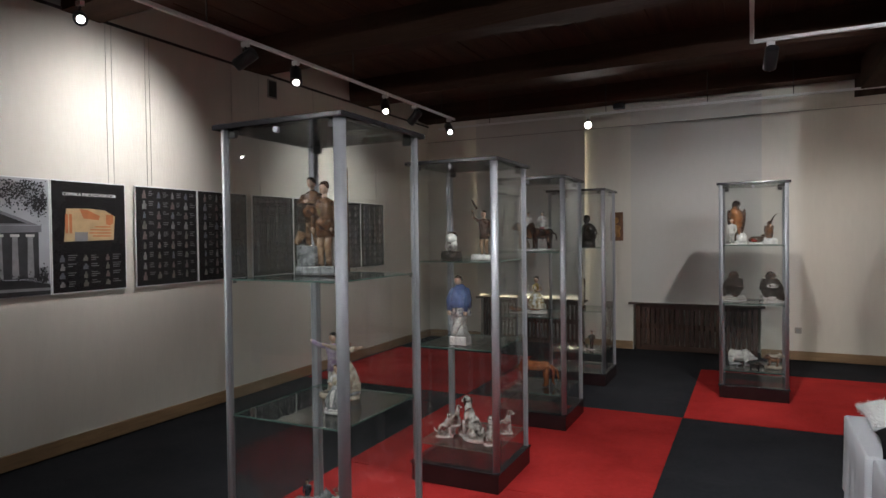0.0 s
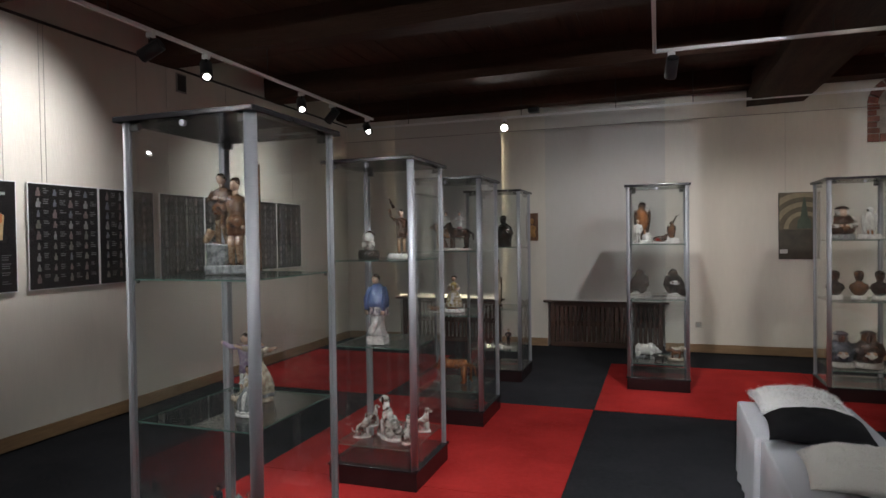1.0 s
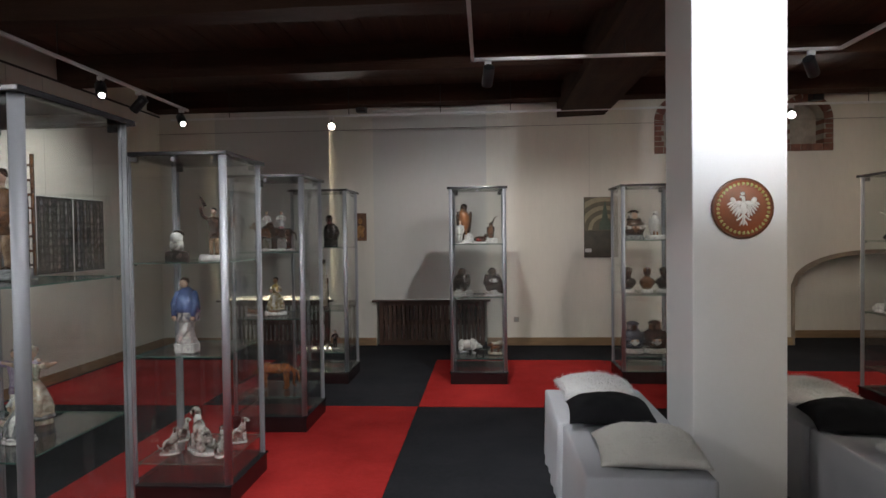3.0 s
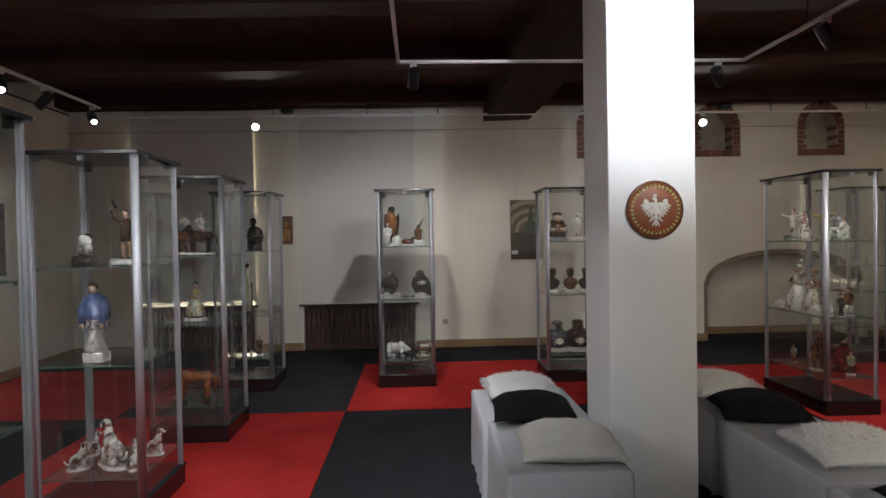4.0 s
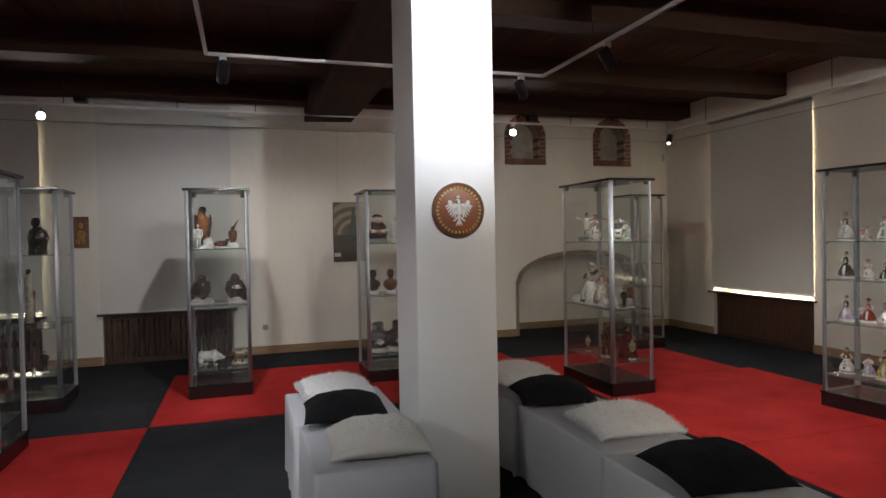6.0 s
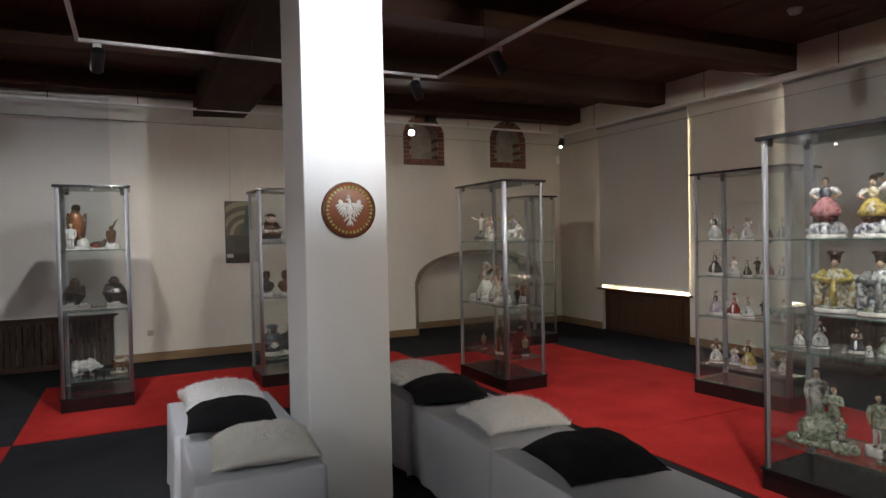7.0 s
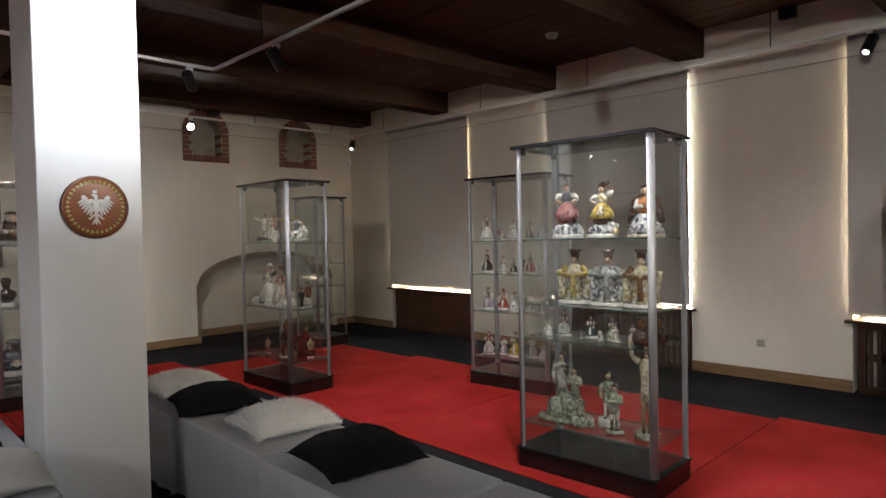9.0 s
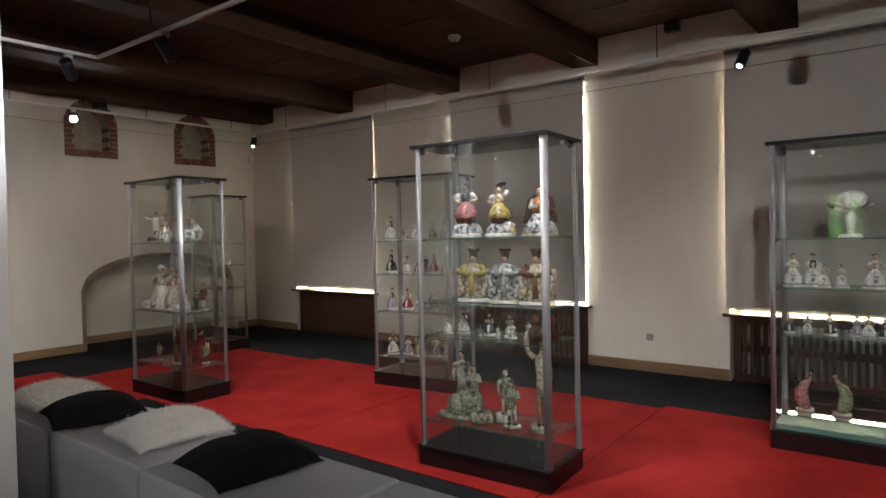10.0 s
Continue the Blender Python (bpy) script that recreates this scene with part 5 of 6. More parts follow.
def ape(c, o=(0, 0), key="black", z=0.12, s=1.0, paper=False):
    x, y = o
    c.ball((x, y + 0.03, z + 0.30 * s), (0.24 * s, 0.22 * s, 0.32 * s), key)
    c.ball((x, y - 0.04, z + 0.66 * s), (0.15 * s, 0.15 * s, 0.16 * s), key)
    c.ball((x, y - 0.15 * s, z + 0.62 * s), (0.09 * s, 0.07 * s, 0.08 * s), "black")
    for k in (-1, 1):
        c.tube([(x + k * 0.20 * s, y, z + 0.48 * s), (x + k * 0.30 * s, y - 0.10 * s, z + 0.28 * s), (x + k * 0.10 * s, y - 0.24 * s, z + 0.36 * s)], [0.09 * s, 0.075 * s, 0.05 * s], key)
        c.tube([(x + k * 0.16 * s, y - 0.05 * s, z + 0.12 * s), (x + k * 0.26 * s, y - 0.22 * s, z + 0.20 * s), (x + k * 0.18 * s, y - 0.27 * s, z)], [0.10 * s, 0.075 * s, 0.055 * s], key)
        c.ball((x + k * 0.17 * s, y + 0.02, z + 0.47 * s), (0.11 * s, 0.12 * s, 0.12 * s), key)
        c.ball((x + k * 0.09 * s, y - 0.27 * s, z + 0.37 * s), (0.05 * s, 0.045 * s, 0.04 * s), "brown")
        c.ball((x + k * 0.18 * s, y - 0.31 * s, z + 0.02 * s), (0.05 * s, 0.09 * s, 0.035 * s), "brown")
        c.ball((x + k * 0.055 * s, y - 0.175 * s, z + 0.70 * s), (0.035 * s, 0.03 * s, 0.03 * s), "tan")
        c.ball((x + k * 0.145 * s, y - 0.03 * s, z + 0.67 * s), (0.03 * s, 0.04 * s, 0.045 * s), "brown")
    c.ball((x, y - 0.19 * s, z + 0.59 * s), (0.06 * s, 0.05 * s, 0.045 * s), "tan")
    c.ball((x, y - 0.16 * s, z + 0.33 * s), (0.13 * s, 0.08 * s, 0.16 * s), "black")
    if paper:
        c.ball((x, y - 0.26 * s, z + 0.36 * s), (0.17 * s, 0.05 * s, 0.07 * s), "white")


def bust(c, body="black", face_key="brown", base_key="white"):
    c.base(0.24, base_key, 0.16)
    c.lathe([(0.12, 0.14), (0.20, 0.24), (0.30, 0.40), (0.27, 0.52), (0.12, 0.60), (0.08, 0.66)], body, (0, 0, 0), 0.7)
    c.head((0, -0.02, 0.80), 0.17, face_key, body)


# ---------------------------------------------------------------- setting the figurines out on the shelves
def spot_on(case, u, v, level, turn=0.0):
    """The pose on a shelf of a case: u across its width, v along its depth; level -1 is the plinth."""
    x, y, w, d, rot, shelves = CASES[case]
    z = 0.128 if level < 0 else sorted(shelves)[level] + 0.0015
    local = pose(0.05 + u * (w - 0.10), 0.05 + v * (d - 0.10), z, 0, 0, turn)
    return pose(x, y, 0.001, 0, 0, rot) @ local


SEED = [100]


def clay(h):
    SEED[0] += 1
    return Clay(h, SEED[0])


def put_lady(case, u, v, level, h, label, turn=0.0, base="white", **k):
    c = clay(h)
    c.base(0.30, base, 0.06)
    lady(c, z=0.055, **k)
    c.done(spot_on(case, u, v, level, turn), label)


def put_man(case, u, v, level, h, label, turn=0.0, base="white", **k):
    c = clay(h)
    c.base(0.20, base, 0.06)
    man(c, z=0.055, **k)
    c.done(spot_on(case, u, v, level, turn), label)


# -- case A: couple at a ladder, dancers, rider
c = clay(0.47)
add_box(c.bm, (-0.24, -0.14, 0), (0.24, 0.14, 0.09), 0.02, c.m("grey"))
add_box(c.bm, (-0.23, -0.12, 0.08), (0.0, 0.12, 0.30), 0.025, c.m("grey"))
man(c, (-0.12, 0), 0.28, 0.72, "bronze", "palebronze", "brown", "fold")
man(c, (0.06, -0.03), 0.08, 0.88, "bronze", "palebronze", "brown", "down")
c.ball((-0.12, -0.02, 0.64), (0.10, 0.08, 0.09), "tan")
c.ball((0.06, -0.03, 0.50), (0.11, 0.09, 0.10), "tan")
c.tube([(-0.17, -0.10, 0.42), (-0.19, -0.16, 0.30)], [0.05, 0.03], "palebronze")
for k in (0.17, 0.25):
    c.tube([(k, 0.08, 0.03), (k, 0.08, 1.06)], 0.016, "tan", 6)
for i in range(8):
    c.tube([(0.17, 0.08, 0.12 + 0.12 * i), (0.25, 0.08, 0.12 + 0.12 * i)], 0.011, "tan", 6)
c.done(spot_on("A", 0.42, 0.55, 2), "brown glazed porcelain group of two figures at a ladder")
c = clay(0.30)
c.base(0.34, "cream", 0.07, 0.6)
lady(c, (0.10, 0), 0.06, 0.95, "cream", "sage", "cream", "out", None, "cream", 7)
man(c, (-0.12, 0.03), 0.06, 0.9, "mauve", "white", "brown", "out")
c.done(spot_on("A", 0.45, 0.72, 1), "pale porcelain dancing pair on an oval base")
put_lady("A", 0.72, 0.32, 1, 0.20, "small white porcelain dancer on a round base", skirt="grey", top="white", arms="up")
c = clay(0.20)
c.base(0.5, "white", 0.06, 0.5)
four_legs(c, "grey", 0.75, 0.40, 0.14, 0.11, (0.05, 0.22), 0.2, 0.045, z=0.05, face=1)
man(c, (-0.05, 0), 0.45, 0.55, "slate", "grey", "black")
c.done(spot_on("A", 0.28, 0.5, 0, 15), "grey porcelain rider on a horse")
put_man("A", 0.66, 0.40, 0, 0.22, "small porcelain boy in a red cap on a green base", base="sage", coat="white", legs="cream", hat="red", arms="fold")

# -- case B
c = clay(0.185)
c.base(0.42, "black", 0.32, 0.8)
c.ball((0, 0, 0.52), (0.26, 0.22, 0.26), "dapple")
c.ball((0.02, -0.04, 0.80), (0.22, 0.19, 0.20), "white")
c.ball((0.02, 0.04, 0.92), (0.21, 0.17, 0.14), "brown")
c.done(spot_on("B", 0.22, 0.5, 2), "small porcelain child bust on a black socle")
c = clay(0.39)
c.base(0.24, "white", 0.10, 0.8)
man(c, (0.03, 0), 0.09, 0.84, "brown", "palebronze", "black", "up")
c.tube([(-0.10, -0.03, 0.92), (-0.20, -0.03, 1.10)], [0.03, 0.012], "brown")
c.done(spot_on("B", 0.68, 0.5, 2), "dark brown porcelain figure with a raised horn")
c = clay(0.44)
add_box(c.bm, (-0.13, -0.10, 0), (0.13, 0.10, 0.13), 0.012, c.m("white"))
c.lathe([(0.13, 0.0), (0.10, 0.08), (0.085, 0.18), (0.10, 0.32), (0.115, 0.38)], "white", (0.0, 0, 0.12), 0.8, 6, 0.18)
c.tube([(-0.09, -0.05, 0.13), (-0.06, -0.09, 0.20), (0.02, -0.08, 0.34), (0.05, -0.05, 0.46)], [0.035, 0.05, 0.05, 0.03], "white")
c.lathe([(0.14, 0.0), (0.145, 0.06), (0.12, 0.16), (0.11, 0.20)], "bluewhite", (0.01, 0, 0.42), 0.8, 7, 0.14)
c.lathe([(0.165, 0.0), (0.16, 0.08), (0.145, 0.18), (0.105, 0.28), (0.045, 0.34)], "blue", (0, 0, 0.54), 0.8, 8, 0.12)
for k in (-1, 1):
    c.tube([(k * 0.09, 0, 0.80), (k * 0.145, -0.05, 0.66), (k * 0.13, -0.10, 0.50)], [0.06, 0.055, 0.03], "blue")
    c.ball((k * 0.13, -0.11, 0.47), (0.03, 0.03, 0.035), "skin")
c.head((-0.02, -0.03, 0.93), 0.068, hair="brown")
c.done(spot_on("B", 0.48, 0.2, 1), "porcelain figure in a blue cape and white robe")
for i, (u, v, s, t) in enumerate(((0.12, 0.75, 0.14, 60), (0.20, 0.25, 0.16, 20), (0.42, 0.42, 0.15, -40), (0.60, 0.30, 0.27, 150), (0.86, 0.22, 0.17, 100), (0.88, 0.7, 0.16, 10))):
    c = clay(s)
    c.base(0.36, "white", 0.08, 0.6)
    c.ball((0, 0, 0.34), (0.26, 0.16, 0.22), "dapple", Euler((0, -0.5, 0)))
    c.ball((0.14, 0, 0.52), (0.14, 0.13, 0.20), "dapple")
    c.tube([(0.16, 0, 0.60), (0.20, 0, 0.80)], [0.10, 0.08], "white")
    c.ball((0.23, 0, 0.86), (0.12, 0.09, 0.10), "dapple")
    c.ball((0.34, 0, 0.82), (0.09, 0.055, 0.05), "white")
    for k in (-1, 1):
        c.ball((0.19, k * 0.09, 0.84), (0.04, 0.025, 0.09), "brown")
        c.tube([(0.20, k * 0.07, 0.40), (0.24, k * 0.08, 0.07)], [0.06, 0.04], "white")
        c.ball((-0.10, k * 0.13, 0.18), (0.15, 0.07, 0.13), "dapple")
    c.tube([(-0.24, 0, 0.2), (-0.36, 0.02, 0.26), (-0.40, 0.02, 0.38)], [0.04, 0.03, 0.015], "white")
    c.done(spot_on("B", u, v, 0, t), "white and brown spotted porcelain sitting dog")

# -- case C
c = clay(0.33)
c.base(0.50, "white", 0.06, 0.45)
for k, o in (("tan", (-0.18, 0.05)), ("brown", (0.20, -0.05))):
    four_legs(c, k, 0.50, 0.36, 0.12, 0.09, (0.05, 0.18), 0.2, 0.04, o, 0.05, -1)
    man(c, (o[0], o[1]), 0.38, 0.58, "white", "pink", "brown", "fold")
c.done(spot_on("C", 0.42, 0.5, 2), "brown porcelain horses with two riders")
c = clay(0.31)
c.base(0.30, "white", 0.10)
c.rock(0.24, 0.24, "orange")
lady(c, (0, 0), 0.12, 0.9, "goldwhite", "yellow", "brown", "fold", None, "cream")
c.done(spot_on("C", 0.45, 0.45, 1), "porcelain seated lady in yellow on an orange rock")
c = clay(0.06)
c.base(0.9, "white", 0.2, 0.5)
c.ball((0, 0, 0.45), (0.65, 0.28, 0.28), "orange")
c.ball((-0.6, -0.05, 0.6), (0.25, 0.2, 0.22), "orange")
c.done(spot_on("C", 0.14, 0.3, 1), "small orange porcelain crab on a plate")
c = clay(0.22)
c.base(0.2, "white", 0.05, 0.6, (-0.55, 0))
hp = four_legs(c, "orange", 1.10, 0.66, 0.17, 0.13, (0.06, -0.10), 0.5, 0.07, z=0.03, face=-1)
c.tube([(0.50, 0, 0.75), (0.66, 0, 0.55), (0.62, 0, 0.2), (0.70, 0, 0.1)], [0.06, 0.05, 0.04, 0.02], "orange")
c.done(spot_on("C", 0.42, 0.45, 0), "glossy tan porcelain tiger walking")
put_lady("C", 0.12, 0.8, 2, 0.2, "small pale porcelain lady figurine", skirt="cream", top="tan")
put_man("C", 0.14, 0.6, 0, 0.2, "pale grey standing porcelain figure", coat="grey", legs="white")

# -- case C2
c = clay(0.34)
c.base(0.22, "black", 0.2)
c.lathe([(0.2, 0.2), (0.24, 0.4), (0.2, 0.62), (0.08, 0.72)], "black", (0, 0, 0), 0.7, 5, 0.1)
c.head((-0.03, -0.05, 0.82), 0.12, "black", "black")
c.tube([(0.15, 0, 0.6), (0.25, -0.1, 0.42), (0.05, -0.2, 0.35)], [0.07, 0.06, 0.05], "black")
c.done(spot_on("C2", 0.66, 0.35, 2), "black glazed porcelain seated figure")
c = clay(0.52)
c.base(0.11, "brown", 0.05)
c.tube([(0, 0, 0.04), (0.01, 0, 0.35), (-0.01, 0, 0.75), (0.02, 0, 0.95)], [0.07, 0.075, 0.06, 0.03], "cream")
c.ball((0.0, -0.01, 0.95), (0.045, 0.05, 0.05), "brown")
c.tube([(0.06, 0.02, 0.1), (0.07, 0.02, 0.6)], [0.03, 0.02], "brown")
c.done(spot_on("C2", 0.45, 0.5, 1), "tall slender cream porcelain heron")
put_man("C2", 0.72, 0.35, 0, 0.2, "small black porcelain figure", coat="black", legs="black", base="white", arms="fold")
put_lady("C2", 0.35, 0.4, 0, 0.07, "tiny white porcelain figurine", skirt="white", top="white")
put_lady("C2", 0.58, 0.2, 0, 0.08, "tiny white porcelain figurine", skirt="white", top="grey")
put_lady("C2", 0.15, 0.5, 0, 0.06, "tiny white porcelain figurine", skirt="white", top="white")

# -- case D
c = clay(0.42)
c.rock(0.16, 0.26, "white", (0.10, 0))
c.base(0.22, "white", 0.08)
bird(c, "tan", "brown", "orange", (0.0, 0), 0.24, 1.05)
c.done(spot_on("D", 0.20, 0.5, 2), "orange-brown porcelain falcon on a white rock")
put_man("D", 0.12, 0.18, 2, 0.24, "slim white standing porcelain figure", coat="white", legs="white", hair="cream")
c = clay(0.29)
c.base(0.24, "white", 0.18)
bird(c, "tan", "brown", "tan", (0.0, 0), 0.2, 0.72, "brown", 1)
c.tube([(0.03, 0, 0.65), (0.14, -0.04, 0.86), (0.26, -0.04, 0.92)], [0.03, 0.016, 0.006], "brown")
c.done(spot_on("D", 0.78, 0.45, 2), "brown porcelain wader with a long bill on a white block")
c = clay(0.10)
c.base(0.7, "white", 0.2, 0.6)
c.ball((0, 0, 0.5), (0.75, 0.4, 0.35), "brown")
c.ball((-0.1, -0.2, 0.45), (0.4, 0.2, 0.22), "red")
c.ball((0.62, 0, 0.85), (0.22, 0.2, 0.22), "brown")
c.done(spot_on("D", 0.55, 0.35, 2), "brown porcelain duck on a white base")
for u, pp in ((0.16, False), (0.80, True)):
    c = clay(0.29)
    add_box(c.bm, (-0.30, -0.30, 0), (0.30, 0.24, 0.07), 0.012, c.m("white"))
    add_box(c.bm, (-0.26, -0.27, 0.075), (0.27, 0.25, 0.13), 0.012, c.m("cream"))
    add_box(c.bm, (-0.28, -0.25, 0.135), (0.24, 0.22, 0.20), 0.012, c.m("white"))
    ape(c, (0, 0), "black", 0.18, 1.0, pp)
    c.done(spot_on("D", u, 0.4, 1, -25 if u < 0.5 else 15), "dark porcelain ape crouching on white books")
c = clay(0.13)
c.ball((0, 0, 0.45), (0.42, 0.36, 0.45), "black")
c.ball((-0.1, -0.2, 0.8), (0.25, 0.22, 0.22), "black")
c.done(spot_on("D", 0.95, 0.35, 1), "small black porcelain ape")
for u in (0.42, 0.50, 0.62):
    put_lady("D", u, 0.3, 1, 0.055, "tiny brown porcelain animal figure", skirt="brown", top="grey")
c = clay(0.16)
four_legs(c, "white", 1.15, 0.55, 0.32, 0.2, (0.10, -0.06), 0.0, 0.13, face=1)
c.done(spot_on("D", 0.24, 0.5, 0), "white walking porcelain polar bear")
c = clay(0.07)
four_legs(c, "black", 1.1, 0.5, 0.22, 0.2, (0.06, 0.1), 0.3, 0.09, face=-1)
c.done(spot_on("D", 0.52, 0.28, 0), "small black standing porcelain dog")
c = clay(0.06)
four_legs(c, "grey", 1.1, 0.5, 0.22, 0.2, (0.06, 0.1), 0.3, 0.09, face=1)
c.done(spot_on("D", 0.15, 0.18, 0), "small grey porcelain dog")
c = clay(0.15)
c.base(0.5, "cream", 0.2, 0.7)
four_legs(c, "cream", 0.7, 0.45, 0.18, 0.15, (0.04, 0.14), 0.2, 0.07, (0, 0.08), 0.18, 1)
four_legs(c, "tan", 0.6, 0.35, 0.15, 0.14, (0.04, 0.14), 0.2, 0.06, (0, -0.18), 0.18, -1)
c.done(spot_on("D", 0.85, 0.4, 0), "cream porcelain pair of animals on a base")

# -- case E
for u, lv, k, b, h in ((0.25, 2, "brown", "dapple", 0.31), (0.22, 0, "slate", "grey", 0.33), (0.68, 0, "brown", "tan", 0.34)):
    c = clay(h)
    c.base(0.36, "white" if lv == 0 else "grey", 0.16, 0.8)
    c.lathe([(0.30, 0.14), (0.36, 0.30), (0.34, 0.52), (0.22, 0.72)], k, (0, 0, 0), 0.75, 7, 0.10)
    c.ball((0, -0.03, 0.80), (0.19, 0.18, 0.18), b)
    for s in (-1, 1):
        c.tube([(s * 0.26, 0, 0.62), (s * 0.30, -0.15, 0.42), (s * 0.10, -0.26, 0.40)], [0.10, 0.09, 0.06], b if lv else k)
        c.ball((s * 0.14, -0.22, 0.26), (0.13, 0.15, 0.10), k)
        c.ball((s * 0.07, -0.29, 0.41), (0.06, 0.05, 0.05), "skin")
    c.ball((0, -0.12, 0.80), (0.12, 0.11, 0.13), "skin" if lv else "brown")
    c.ball((0, -0.27, 0.36), (0.16, 0.07, 0.10), "white" if lv == 0 else "tan")
    c.lathe([(0.20, 0), (0.19, 0.04), (0.08, 0.10)], k, (0, 0.0, 0.90), 1.0)
    c.done(spot_on("E", u, 0.4, lv), "dark glazed porcelain seated figure on a stepped base")
c = clay(0.30)
c.base(0.3, "white", 0.14)
bird(c, "white", "white", "white", (0, 0), 0.16, 1.0)
c.done(spot_on("E", 0.72, 0.45, 2), "white porcelain bird on a base")
for u in (0.12, 0.52, 0.86):
    c = clay(0.27)
    bust(c, "black" if u != 0.52 else "tan", "brown")
    c.done(spot_on("E", u, 0.35, 1), "dark porcelain bust on a white socle")

# -- case F (long side along v)
c = clay(0.29)
c.base(0.4, "sage", 0.06, 0.6)
c.rock(0.26, 0.16, "slate", (-0.2, 0), 6)
man(c, (-0.15, 0), 0.05, 0.9, "white", "dapple", "brown", "out")
lady(c, (0.17, 0.02), 0.05, 0.85, "white", "pink", "brown", "fold")
c.done(spot_on("F", 0.3, 0.68, 2, -70), "porcelain dancing pair in white and black")
put_lady("F", 0.25, 0.5, 2, 0.14, "white porcelain lady with a jug", -70, skirt="white", top="white")
c = clay(0.27)
c.base(0.45, "sage", 0.1, 0.6)
c.rock(0.42, 0.26, "sage", (0.1, 0.04), 9)
man(c, (-0.2, 0), 0.08, 0.9, "yellow", "white", "brown", "out")
man(c, (0.10, 0.05), 0.12, 0.78, "grey", "slate", "brown", "fold")
lady(c, (0.34, 0.0), 0.08, 0.62, "sage", "white", "tan", "fold")
four_legs(c, "white", 0.3, 0.24, 0.07, 0.06, (0.04, 0.08), 0.2, 0.03, (0.18, -0.16), 0.08, 1)
c.done(spot_on("F", 0.35, 0.16, 2, -60), "porcelain group in yellow and green with a dog")
put_man("F", 0.75, 0.5, 2, 0.16, "small grey porcelain figure", coat="grey", legs="slate")
put_man("F", 0.8, 0.2, 2, 0.15, "small white porcelain figure", coat="white", legs="cream")
c = clay(0.42)
c.base(0.3, "white", 0.06, 0.6)
lady(c, (0, 0), 0.05, 0.95, "white", "dapple", "brown", "up", "dapple", "brown")
c.done(spot_on("F", 0.3, 0.70, 1, -70), "porcelain dancer in a white skirt with raised arm")
c = clay(0.39)
c.base(0.3, "white", 0.06, 0.6)
lady(c, (0.0, 0), 0.05, 0.95, "cream", "tan", "brown", "fold", "tan", "pink")
c.done(spot_on("F", 0.35, 0.45, 1, -70), "porcelain lady in cream with a wide hat")
for v, k in ((0.88, "white"), (0.58, "white"), (0.30, "white")):
    c = clay(0.09)
    c.rock(0.9, 0.8, k, (0, 0), 9)
    c.base(0.9, "white", 0.3, 0.6)
    c.done(spot_on("F", 0.22, v, 1, -70), "low white porcelain flower group")
put_lady("F", 0.3, 0.2, 1, 0.2, "white porcelain lady on a base", -70, skirt="white", top="white")
put_man("F", 0.4, 0.05, 1, 0.2, "small dark porcelain figure", -70, coat="black", legs="black", hat="brown")
put_man("F", 0.7, 0.12, 1, 0.24, "porcelain figure in brown and white", -70, coat="tan", legs="white")
c = clay(0.35)
c.base(0.5, "cream", 0.08, 0.45)
four_legs(c, "tan", 0.8, 0.5, 0.14, 0.1, (0.08, 0.28), 0.35, 0.05, z=0.07, face=-1)
c.done(spot_on("F", 0.4, 0.42, 0, 60), "tan porcelain horse on an oblong base")
put_man("F", 0.3, 0.78, 0, 0.17, "small porcelain figure in pink and white", -70, coat="cream", legs="pink")
c = clay(0.30)
c.lathe([(0.30, 0), (0.28, 0.3), (0.2, 0.6), (0.08, 0.8)], "darkred", (0, 0, 0), 0.8, 7, 0.1)
c.head((0, 0, 0.86), 0.09, hair="black")
c.done(spot_on("F", 0.78, 0.25, 0), "porcelain figure in a dark red cloak")
put_man("F", 0.7, 0.1, 0, 0.2, "porcelain figure in a green coat", coat="green", legs="brown")

# -- case F2
for lv, items in enumerate((((0.4, 0.5, 0.06),), ((0.3, 0.6, 0.10), (0.6, 0.3, 0.08)), ((0.2, 0.7, 0.09), (0.4, 0.4, 0.11), (0.7, 0.2, 0.08)), ((0.2, 0.7, 0.16), (0.4, 0.3, 0.12), (0.8, 0.3, 0.1)))):
    for u, v, h in items:
        put_lady("F2", u, v, lv, h, "small pale porcelain figurine", -60, skirt="cream", top="grey")

# -- case G: rows of small ladies
ROW = {3: (("white", "slate", 0.20), ("cream", "white", 0.10), ("white", "white", 0.16), ("tan", "yellow", 0.14), ("grey", "white", 0.15)),
       2: (("black", "black", 0.19), ("white", "cream", 0.14), ("brown", "slate", 0.12), ("red", "brown", 0.16), ("grey", "white", 0.14)),
       1: (("mauve", "slate", 0.18), ("red", "pink", 0.17), ("white", "grey", 0.15), ("bluewhite", "white", 0.14), ("grey", "white", 0.15)),
       0: (("white", "red", 0.18), ("mauve", "white", 0.15), ("yellow", "tan", 0.20), ("grey", "white", 0.17), ("white", "cream", 0.14))}
for lv, items in ROW.items():
    for i, (a, b, h) in enumerate(items):
        put_lady("G", 0.35 + 0.12 * (i % 2), 0.93 - 0.2 * i, lv, h * 1.22, "small porcelain lady in a coloured wide skirt", -80, skirt=a, top=b, arms=("hips", "fold", "up")[i % 3], hair=("brown", "black", "tan")[i % 3], hat=("red" if i == 1 else None))

